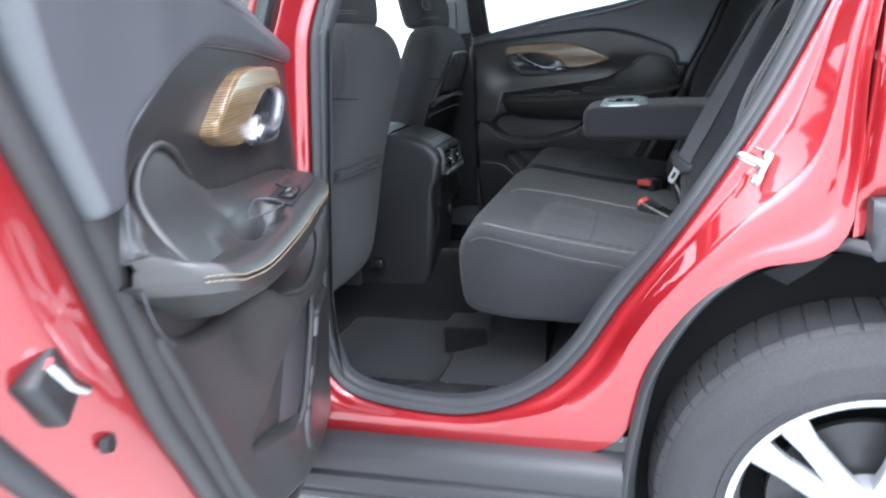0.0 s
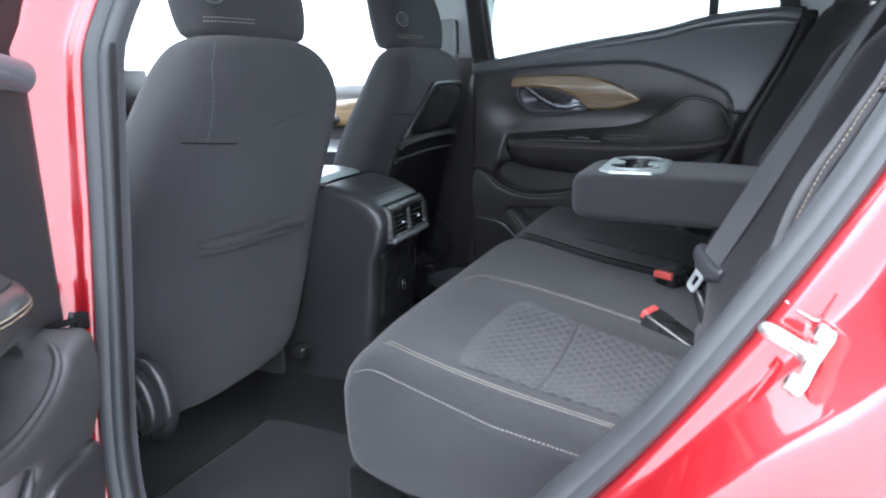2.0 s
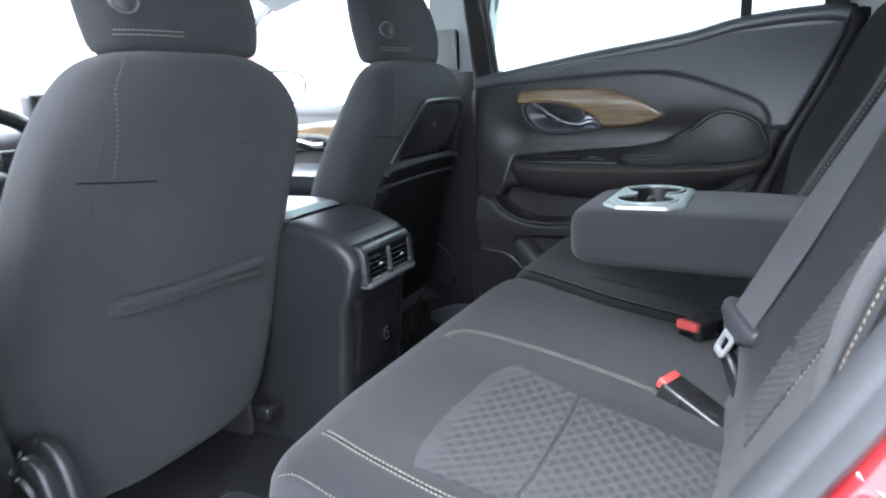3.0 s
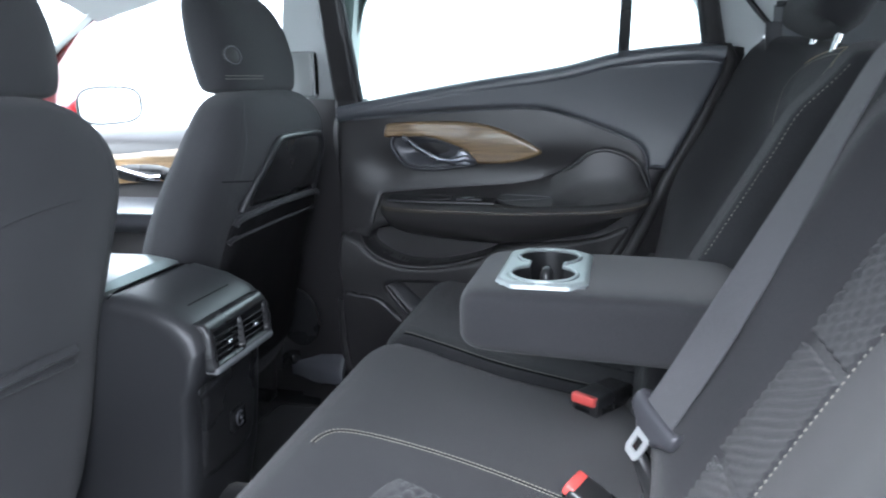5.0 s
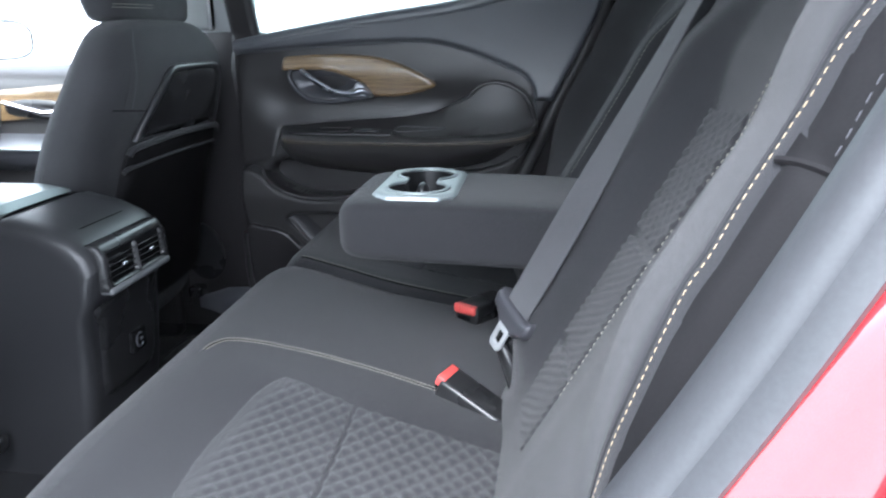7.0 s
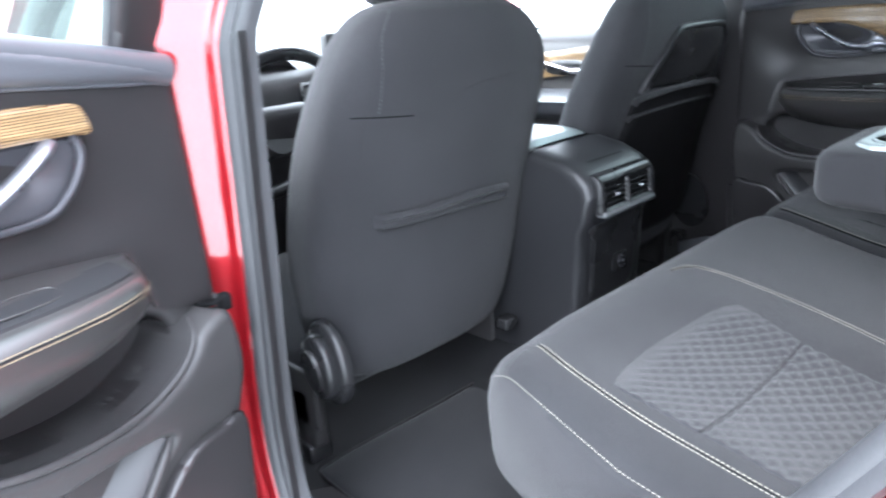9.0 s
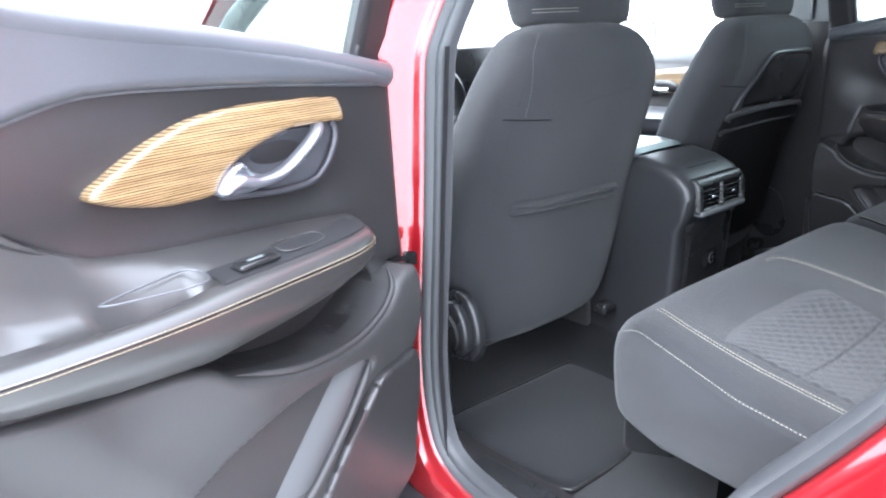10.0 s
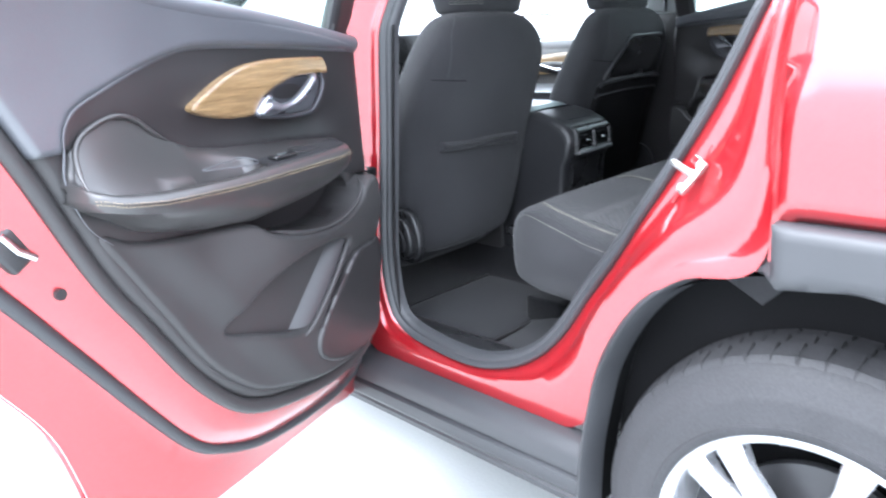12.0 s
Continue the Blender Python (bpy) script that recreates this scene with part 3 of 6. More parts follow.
def wheel(x, side):
    """An alloy wheel with five split spokes and a treaded tyre."""
    c = (x, side * 0.855, 0.378)
    R, n = 0.37, 96
    prof = [(0.246, 0.0), (0.250, 0.006), (0.264, 0.008), (0.266, 0.004), (0.300, 0.0), (0.312, -0.001), (0.316, -0.005), (0.335, -0.007), (0.340, -0.012), (0.352, -0.018), (0.362, -0.032), (0.368, -0.05), (R, -0.08), (R, -0.14), (0.368, -0.18), (0.355, -0.205), (0.32, -0.222), (0.25, -0.222)]

    def spin(profile, steps):
        return [[(c[0] + r * math.cos(2 * math.pi * i / steps), c[1] + side * d, c[2] + r * math.sin(2 * math.pi * i / steps)) for r, d in profile] for i in range(steps)]

    def turned(profile, steps=n):
        rows = spin(profile, steps)
        return loft(rows + [rows[0]], False, False)
    w = part("wheel", turned([(0.0005, -0.19), (0.21, -0.19)], 48), LINER, car, "alloy wheel with a black tyre")
    part("tyre", turned(prof), TYRE, w, "worn black tyre with shoulder tread")
    lugs = bmesh.new()
    for i in range(58):
        t = 2 * math.pi * i / 58
        for r0, r1, d0, d1, s in ((0.352, 0.3655, -0.020, -0.034, 0.0172), (0.3655, 0.3750, -0.036, -0.074, 0.0172), (0.370, 0.3760, -0.080, -0.108, 0.0180), (0.370, 0.3760, -0.114, -0.142, 0.0180), (0.3655, 0.3750, -0.148, -0.184, 0.0172)):
            k = t + (0.3 * (d0 + 0.1)) + random.uniform(-0.004, 0.004)
            e = Vector((math.cos(k), 0, math.sin(k)))
            g = Vector((-math.sin(k), 0, math.cos(k)))
            O = Vector(c)
            v = []
            for rr, dd in ((r0 - 0.012, d0), (r0, d0 + (0.004 if d0 > -0.02 else 0)), (r1, d1), (r1 - 0.012, d1 - 0.002)):
                for q in (-s, s):
                    v.append(lugs.verts.new(O + e * rr + g * q + Vector((0, side * dd, 0))))
            for f in ((0, 1, 3, 2), (2, 3, 5, 4), (4, 5, 7, 6), (0, 2, 4, 6), (1, 3, 5, 7)):
                lugs.faces.new([v[j] for j in f])
    part("tread", lugs, TYRE, w)
    part("rim", turned([(0.250, -0.004), (0.248, 0.004), (0.240, 0.005), (0.234, 0.0), (0.228, -0.02), (0.214, -0.05), (0.208, -0.10), (0.208, -0.20)]), ALLOY, w, "bright machined alloy rim")
    sp = bmesh.new()
    for i in range(5):
        for q in (-1, 1):
            t = 2 * math.pi * (i + 0.25) / 5 - 0.42
            a0, a1 = t + q * 0.20, t + q * 0.17
            p0 = Vector((0.052 * math.cos(a0), 0, 0.052 * math.sin(a0)))
            p1 = Vector((0.234 * math.cos(a1), 0, 0.234 * math.sin(a1)))
            d = (p1 - p0).normalized()
            g = Vector((-d.z, 0, d.x))
            rr = []
            for f, hw, dep in ((0, 0.024, -0.012), (0.3, 0.020, -0.004), (0.7, 0.019, -0.006), (1.0, 0.028, -0.018)):
                m = p0.lerp(p1, f) + Vector(c)
                rr.append([m + g * (hw * a) + Vector((0, side * (dep + b), 0)) for a, b in ((-1, -0.03), (-0.95, -0.006), (-0.6, 0), (0.6, 0), (0.95, -0.006), (1, -0.03))])
            loft(rr, True, True, sp)
    part("spokes", sp, ALLOY, w)
    part("hub_cap", turned([(0.0005, 0.004), (0.03, 0.004), (0.034, 0.0), (0.036, -0.02), (0.062, -0.014), (0.070, -0.03), (0.072, -0.06)], 40), ALLOY, w)
    part("brake_disc", turned([(0.06, -0.075), (0.165, -0.075), (0.165, -0.09), (0.06, -0.09)], 48), DARKMETAL, w)


for side in (-1, 1):
    wheel(0.762, side)

# door check strap and hinges on the near pillar, striker on the far side of the opening
strap = thing("door_check_strap", (-0.24, -0.84, 0.93), "black steel door check strap on the red pillar", "door hinge")
part("arm", box((-0.275, -0.874, 0.9365), (-0.212, -0.856, 0.9420), 0.002, m=Matrix.Translation((-0.24, -0.865, 0.94)) @ pose(0, 0, 0, 0, -14, 12) @ Matrix.Translation((0.24, 0.865, -0.94))), LINER, strap)
part("bracket", box((-0.231, -0.858, 0.929), (-0.215, -0.838, 0.951), 0.004), LINER, strap)
part("pin", tube([(-0.223, -0.857, 0.927), (-0.223, -0.857, 0.954)], 0.0032, 10), DARKMETAL, strap)

striker = thing("door_striker", (0.550, -0.845, 1.004), "zinc plated steel door striker on the red jamb", "striker")
sn, st_ = Vector((-0.87, 0.02, 0.47)).normalized(), Vector((0.44, 0.51, 0.735)).normalized()
st_ = (st_ - sn * st_.dot(sn)).normalized()
ms = Matrix((sn.cross(st_), sn, st_)).transposed().to_4x4()
ms.translation = Vector((0.548, -0.851, 1.003))
bone = [(0.008, 0.0265), (0.0105, 0.019), (0.0085, 0.010), (0.0065, 0.0), (0.0085, -0.010), (0.0105, -0.019), (0.008, -0.0265)]
bone = even(curve([(0.0, 0.0305)] + bone + [(0.0, -0.0305)] + [(-a, b) for a, b in bone[::-1]], 80, True), 60, True)
part("base_plate", loft([[ms @ Vector((a * k, h, b * k)) for a, b in bone] for h, k in ((-0.004, 1.0), (0.0015, 1.0), (0.003, 0.95), (0.0035, 0.80))]), STEEL, striker)
part("loop", tube([ms @ Vector(p) for p in curve([(-0.0062, 0.0, 0.004), (-0.0062, 0.030, 0.004), (-0.0042, 0.0375, 0.004), (0.0, 0.0405, 0.004), (0.0042, 0.0375, 0.004), (0.0062, 0.030, 0.004), (0.0062, 0.0, 0.004)], 34)], 0.0052, 12), STEEL, striker)
part("loop_collar", loft([[ms @ Vector((a * k, h, 0.004 + b * k)) for a, b in ellipse(0, 0, 0.0115, 0.0075, 28, 3.0)] for h, k in ((0.001, 1.0), (0.0085, 0.95), (0.0095, 0.8))]), STEEL, striker)
for z in (-0.0215, 0.0235):
    bolt = part("bolt", tube([ms @ Vector((0, 0.002, z)), ms @ Vector((0, 0.0080, z))], 0.0078, 24), STEEL, striker)
    part("socket", tube([ms @ Vector((0, 0.0078, z)), ms @ Vector((0, 0.0088, z))], 0.0042, 6), DARKMETAL, bolt)

# pressed lines in the jamb beside the striker
for line in ([(0.529, -0.8205, 1.040), (0.541, -0.8255, 1.033), (0.552, -0.8275, 1.0285), (0.556, -0.827, 1.034), (0.564, -0.8255, 1.052)], [(0.508, -0.8355, 0.957), (0.518, -0.835, 0.976), (0.527, -0.833, 0.992)]):
    part("pressed_line", tube(curve(line, 16), 0.0016, 6), RED, car)

# ---------------------------------------------------------------- rear doors
CARD = [(-0.020, 1.225), (-0.024, 1.05), (-0.028, 0.85), (-0.030, 0.66), (-0.012, 0.56), (0.036, 0.513), (0.113, 0.503), (0.20, 0.506), (0.298, 0.524), (0.38, 0.548), (0.443, 0.588), (0.521, 0.672), (0.600, 0.80), (0.667, 0.914), (0.745, 1.102), (0.799, 1.211), (0.838, 1.30), (0.846, 1.345), (0.80, 1.352), (0.623, 1.337), (0.509, 1.309), (0.316, 1.283), (0.15, 1.256)]
SEAM = [(-0.040, 1.225), (-0.040, 1.05), (-0.040, 0.85), (-0.040, 0.62), (-0.020, 0.52), (0.045, 0.474), (0.12, 0.464), (0.21, 0.463), (0.342, 0.476), (0.43, 0.508), (0.492, 0.548), (0.565, 0.655), (0.640, 0.78), (0.705, 0.884), (0.785, 1.035), (0.840, 1.15), (0.875, 1.27), (0.886, 1.345), (0.84, 1.360), (0.623, 1.345), (0.509, 1.317), (0.316, 1.290), (0.15, 1.262)]
LIP = [(-0.050, 1.225), (-0.050, 1.05), (-0.050, 0.85), (-0.050, 0.56), (-0.030, 0.44), (0.050, 0.405), (0.13, 0.400), (0.23, 0.402), (0.350, 0.420), (0.45, 0.462), (0.515, 0.512), (0.595, 0.62), (0.672, 0.735), (0.750, 0.85), (0.840, 0.985), (0.890, 1.11), (0.915, 1.25), (0.922, 1.345), (0.87, 1.362), (0.623, 1.345), (0.509, 1.317), (0.316, 1.290), (0.15, 1.262)]
OUTER = [(-0.062, 1.225), (-0.062, 1.05), (-0.062, 0.85), (-0.064, 0.52), (-0.066, 0.345), (0.05, 0.333), (0.14, 0.330), (0.25, 0.327), (0.405, 0.325), (0.56, 0.335), (0.690, 0.42), (0.712, 0.52), (0.742, 0.64), (0.803, 0.75), (0.885, 0.88), (0.925, 1.05), (0.945, 1.22), (0.950, 1.325), (0.90, 1.340), (0.623, 1.322), (0.509, 1.294), (0.316, 1.267), (0.15, 1.240)]
CREASE = [(-0.018, 1.209), (0.11, 1.219), (0.225, 1.228), (0.326, 1.233), (0.40, 1.236), (0.46, 1.235), (0.505, 1.226), (0.561, 1.209), (0.655, 1.172), (0.682, 1.156), (0.698, 1.132), (0.703, 1.103)]
ARM_TOP = [(0.690, 1.106), (0.672, 1.124), (0.640, 1.138), (0.606, 1.144), (0.574, 1.134), (0.545, 1.110), (0.500, 1.085), (0.466, 1.070), (0.40, 1.060), (0.20, 1.046), (0.085, 1.034)]
VENEER = [(0.472, 1.139), (0.450, 1.155), (0.415, 1.174), (0.378, 1.189), (0.338, 1.200), (0.285, 1.206), (0.229, 1.207), (0.16, 1.205), (0.114, 1.202), (0.105, 1.193), (0.104, 1.172), (0.125, 1.172), (0.15, 1.173), (0.20, 1.172), (0.232, 1.166), (0.266, 1.155), (0.294, 1.143), (0.312, 1.127), (0.324, 1.112), (0.36, 1.111), (0.40, 1.114), (0.45, 1.126)]
RECESS = [(0.322, 1.1105), (0.310, 1.126), (0.292, 1.142), (0.264, 1.154), (0.230, 1.165), (0.199, 1.171), (0.150, 1.171), (0.126, 1.170), (0.119, 1.155), (0.127, 1.134), (0.145, 1.113), (0.170, 1.099), (0.22, 1.097), (0.28, 1.103)]


def car_door(m, side, label):
    """A rear door: painted shell, trim card with armrest, veneer and handle, pockets, speaker, window frame and panes."""

    def at(a, b, h):
        return (a, side * (h + lean(b)), b)

    def loop(pts, w):
        return [at(a, b, w) for a, b in even(curve(pts, 400, True), 150, True)]
    door = part("rear_door", loft([loop(CARD, -0.020), loop(SEAM, -0.034), loop([(p[0] * 0.75 + q[0] * 0.25, p[1] * 0.75 + q[1] * 0.25) for p, q in zip(SEAM, LIP)], -0.046),
                                loop([(p[0] * 0.3 + q[0] * 0.7, p[1] * 0.3 + q[1] * 0.7) for p, q in zip(SEAM, LIP)], -0.062), loop(LIP, -0.088), loop([(p[0] * 0.8 + q[0] * 0.2, p[1] * 0.8 + q[1] * 0.2) for p, q in zip(LIP, OUTER)], -0.098), loop(OUTER, -0.118), loop(OUTER, -0.124)], True, False), RED if side > 0 else TRIM_IN, car, label)
    door.matrix_basis = m
    part("outer_skin", panel(even(curve(OUTER, 400, True), 150, True), lambda a, b, h: (a, side * (h + lean(b)), b), lambda a, b: -0.128 - 0.012 * math.exp(-((b - 1.05) / 0.12) ** 2), 0.02, 0.012, 0.01), RED, door, "red outer door skin")
    strip = even(curve(LIP, 400, True), 150, True)[30:105]
    part("lower_seal", tube([at(a, b, -0.080) for a, b in strip], 0.013, 10, flat=1.0), RUBBER, door, "black rubber lower door seal")
    edge = even(curve([(p[0] * 0.8 + q[0] * 0.2, p[1] * 0.8 + q[1] * 0.2) for p, q in zip(CARD, SEAM)], 400, True), 150, True)[24:112]
    part("card_rim", tube([at(a, b, -0.020) for a, b in edge], 0.016, 10, flat=0.8), TRIM, door)
    well = even(curve([(0.385, 0.925), (0.34, 0.895), (0.27, 0.874), (0.20, 0.863), (0.137, 0.866), (0.086, 0.885), (0.058, 0.905), (0.048, 0.924), (0.075, 0.948), (0.14, 0.952), (0.25, 0.934)], 120, True), 80, True)
    part("pocket_well", panel(well, at, lambda a, b: -0.062, 0.010, 0.0, -0.06), TRIM_IN, door, "deep door pocket")
    card = part("card", panel(even(curve(CARD, 300, True), 200, True), at, lambda a, b: -0.004 - 0.006 * soft(0.9, 0.6, b) - 0.018 * soft(0.99, 1.03, b) * soft(1.205, 1.18, b) * soft(-0.008, 0.03, a) * soft(0.70, 0.66, a), 0.008, 0.016, 0.02, holes=(well,)), TRIM, door, "dark grey moulded door card")
    up = CREASE + [(0.745, 1.102), (0.772, 1.157), (0.799, 1.211), (0.838, 1.30), (0.846, 1.345), (0.80, 1.352), (0.623, 1.337), (0.509, 1.309), (0.316, 1.283), (0.15, 1.256), (-0.020, 1.226)]
    part("upper_panel", panel(even(up, 240, True), at, lambda a, b: 0.012 + 0.003 * soft(1.10, 1.34, b) * soft(0.85, 0.5, a) + 0.34 * (2.5 * min(max(b - 1.15, 0.0), 0.2) ** 2 - min(max(b - 1.25, 0.0), 0.1)) - 0.035 * soft(1.30 + 0.03 * a, 1.375 + 0.02 * a, b), 0.0045, 0.009, 0.024), TRIM_UP, door, "padded upper door panel, slate tone partly sky sheen")
    ins = [(a, b + 0.006) for a, b in CREASE] + ARM_TOP + [(0.074, 1.00), (0.060, 0.955), (-0.022, 0.935), (-0.020, 1.05)]
    part("insert_panel", panel(even(ins, 240, True), at, lambda a, b: 0.0045 - 0.014 * math.exp(-((b - 1.09) / 0.05) ** 2) * soft(0.0, 0.12, a) * soft(0.72, 0.5, a), 0.005, 0.002, 0.02), TRIM_IN, door, "dark padded door insert")
    # armrest swept along the door
    us = [0.7125, 0.712, 0.711, 0.708, 0.703, 0.695, 0.685, 0.672, 0.65, 0.62, 0.58, 0.54, 0.512, 0.502, 0.49, 0.47, 0.44, 0.41, 0.396, 0.384, 0.374, 0.34, 0.28, 0.22, 0.175, 0.145, 0.122, 0.106, 0.096, 0.090]
    tops = np.interp(us[::-1], [p[0] for p in ARM_TOP][::-1] + [0.703, 0.7125], [p[1] for p in ARM_TOP][::-1] + [1.082, 1.055])[::-1]
    wide = np.interp(us[::-1], [0.090, 0.096, 0.106, 0.122, 0.145, 0.175, 0.22, 0.4, 0.6, 0.65, 0.685, 0.703, 0.711, 0.712, 0.7125], [0.014, 0.040, 0.060, 0.074, 0.083, 0.090, 0.093, 0.096, 0.099, 0.097, 0.092, 0.082, 0.066, 0.050, 0.010])[::-1]
    lows = np.interp(us[::-1], [0.09, 0.11, 0.15, 0.25, 0.383, 0.49, 0.61, 0.66, 0.69, 0.705, 0.7125], [0.985, 0.96, 0.946, 0.934, 0.927, 0.940, 0.964, 0.982, 1.004, 1.02, 1.036])[::-1]
    rows, seam_a = [], []
    for u, zt, w, zb in zip(us, tops, wide, lows):
        zs = 1.011 + 0.012 * soft(0.4, 0.72, u) + 0.010 * soft(0.6, 0.72, u) + 0.006 * soft(0.68, 0.712, u)
        shelf = min(zt, zs + 0.020)
        g = soft(0.38, 0.47, u) * soft(0.7125, 0.69, u)
        shelf -= 0.016 * g
        dig = 0.026 * soft(0.376, 0.388, u) * soft(0.508, 0.47, u)
        rows.append(at_row(at, u, [(zt + 0.004, -0.012), (zt, 0.0), (shelf + (zt - shelf) * 0.55, w * (0.16 - 0.04 * g)), (shelf + (zt - shelf) * 0.2 + 0.003, w * (0.30 - 0.06 * g)), (shelf + 0.002 - dig, w * (0.42 - 0.04 * g)), (shelf - 0.001 + 0.001 * g - dig, w * (0.60 - 0.04 * g)), (shelf + 0.0045 * g - 0.003 * (1 - g), w * 0.70), (zs + 0.0135, w * 0.83), (zs + 0.009, w * 0.93), (zs, w), (zs - 0.003, w * 0.985), (zs - 0.018, w * 0.97), (zb + (zs - zb) * 0.45, w * 0.82), (zb + 0.012, w * 0.55), (zb, w * 0.30), (zb - 0.004, -0.012)]))
        seam_a.append((u, zs, w))
    part("armrest", loft(rows, False, False), ARMPAD, door, "padded dark armrest with tan stitching")
    bead = curve([(0.500, 1.083, -0.002), (0.545, 1.110, 0.002), (0.574, 1.134, 0.003), (0.606, 1.144, 0.003), (0.640, 1.138, 0.004), (0.672, 1.123, 0.006), (0.690, 1.103, 0.012), (0.702, 1.077, 0.030), (0.7085, 1.057, 0.050), (0.708, 1.046, 0.062)], 50)
    part("armrest_bead", tube([at(a, b, w) for a, b, w in bead], [0.0006 + 0.0036 * soft(0, 10, k) * soft(49, 40, k) for k in range(50)], 8), ARMPAD, door)
    part("crease_piping", tube([at(a, b - 0.001, 0.0062) for a, b in curve([(-0.010, 1.2095)] + CREASE[1:] + [(0.710, 1.070), (0.704, 1.030), (0.686, 0.988), (0.655, 0.957)], 100)], [0.0006 + 0.0020 * soft(0, 5, k) * soft(99, 70, k) for k in range(100)], 8), TRIM_UP, door, "grey piping along the upper panel")
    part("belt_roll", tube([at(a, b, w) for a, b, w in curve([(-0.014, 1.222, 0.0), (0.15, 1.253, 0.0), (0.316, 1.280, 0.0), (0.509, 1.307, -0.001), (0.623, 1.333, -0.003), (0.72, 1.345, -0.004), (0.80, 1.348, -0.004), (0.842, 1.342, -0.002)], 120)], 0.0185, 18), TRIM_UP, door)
    for dz in (0.0015, -0.0035):
        part("stitching", stitches([at(u, z + dz, w + 0.0004) for u, z, w in seam_a[2:-1]], (0, side, 0.3), 0.0036, 0.0020, 0.00045), THREAD, door, "tan thread seam")
    part("armrest_seam", tube([at(u, z - 0.001, w - 0.0004) for u, z, w in seam_a[2:-1]], 0.0009, 6), GLOSS, door)
    sw = []
    for u in np.linspace(0.372, 0.118, 16):
        w = np.interp(u, us[::-1], wide[::-1])
        zs = 1.011 + 0.012 * soft(0.4, 0.72, u)
        sw.append(at_row(at, u, [(zs + 0.016, w * 0.22), (zs + 0.0255, w * 0.24), (zs + 0.0235, w * 0.50), (zs + 0.0185, w * 0.76), (zs + 0.010, w * 0.78)]))
    plate = part("switch_plate", loft(sw, False, False), SCOOP, door, "satin black switch plate")
    part("window_switch", box((0.285, 0, 0), (0.345, 0.022, 0.008), 0.004, m=Matrix.Translation((0, side * 0.048 - (0.022 if side < 0 else 0), 1.031))), GLOSS, door)
    part("switch_mark", box((0.304, 0, 0), (0.326, 0.004, 0.0012), 0.0, m=Matrix.Translation((0, side * 0.058 - 0.002, 1.0390))), SILVER, door)
    part("pull_cup", tube([at(u, z, w) for u, z, w in curve([(0.500, 1.043, 0.050), (0.410, 1.044, 0.033), (0.388, 1.0435, 0.034), (0.380, 1.040, 0.050), (0.388, 1.036, 0.066), (0.43, 1.037, 0.064)], 44, True)], 0.0011, 8, closed=True), TRIM_UP, door, "grey rim of the pull cup")
    part("pull_rim", tube([at(u, z, w) for u, z, w in curve([(0.200, 1.037, 0.026), (0.262, 1.039, 0.030), (0.270, 1.037, 0.043), (0.262, 1.034, 0.060), (0.203, 1.032, 0.056), (0.190, 1.0345, 0.04)], 36, True)], 0.0015, 8, closed=True), TRIM, door)
    # lower panel with the bottle pocket, scoop and speaker
    low = [(0.660, 0.974), (0.617, 0.951), (0.561, 0.938), (0.478, 0.929), (0.40, 0.922), (0.372, 0.914), (0.34, 0.893), (0.271, 0.873), (0.20, 0.863), (0.137, 0.866), (0.086, 0.885), (0.058, 0.905), (0.042, 0.924), (-0.008, 0.930), (-0.018, 0.80), (-0.018, 0.64), (0.015, 0.55), (0.10, 0.524), (0.20, 0.525), (0.292, 0.543), (0.368, 0.566), (0.430, 0.605), (0.505, 0.685), (0.582, 0.810), (0.645, 0.915), (0.674, 0.965)]
    scoop = even(curve([(0.458, 0.730), (0.40, 0.764), (0.34, 0.795), (0.27, 0.817), (0.19, 0.824), (0.10, 0.812), (0.135, 0.762), (0.19, 0.703), (0.235, 0.668), (0.285, 0.664), (0.37, 0.693)], 200, True), 70, True)

    def swell_low(a, b):
        """The lower panel rises past a soft slanting fold, and swells round the pocket."""
        d = (0.612 * (b - 0.735) - 0.791 * (a - 0.46))
        return 0.002 + 0.014 * soft(-0.02, 0.06, d) + 0.034 * soft(0.50, 0.30, a) * soft(0.74, 0.88, b)

    def dish(a, b):
        """The bottle scoop: a short lip that rolls softly into the hollow."""
        x = min(1.0, max(0.0, (a * 0.696 + b * 0.718 - 0.615) / 0.22))
        return 0.020 + 0.006 * soft(0.62, 0.82, b) - 0.092 * (1 - (1 - x) ** 2.2) * soft(0.0, 0.45, x)
    part("lower_panel", panel(even(curve(low, 260, True), 220, True), at, swell_low, 0.0048, 0.010, 0.075, holes=(scoop,)), TRIM, door, "moulded lower door panel with a pocket")
    part("bottle_scoop", panel(scoop, at, dish, 0.005, 0.0, 0.0), SCOOP, door, "smooth dark bottle scoop")
    part("pocket_rim", tube([at(a, b, w) for a, b, w in curve([(0.345, 0.896, 0.030), (0.27, 0.8745, 0.043), (0.20, 0.865, 0.044), (0.137, 0.868, 0.044), (0.088, 0.885, 0.044), (0.060, 0.905, 0.042), (0.046, 0.922, 0.036), (0.040, 0.940, 0.022)], 40)], [0.001 + 0.004 * soft(0, 6, k) * soft(39, 36, k) for k in range(40)], 8), TRIM, door)
    part("rib", tube([at(a, b, w) for a, b, w in curve([(0.092, 0.820, 0.024), (0.115, 0.786, 0.026), (0.165, 0.728, 0.024), (0.232, 0.664, 0.020), (0.276, 0.634, 0.010)], 30)], [0.001 + 0.0055 * soft(0, 4, k) * soft(29, 24, k) for k in range(30)], 8), TRIM, door)
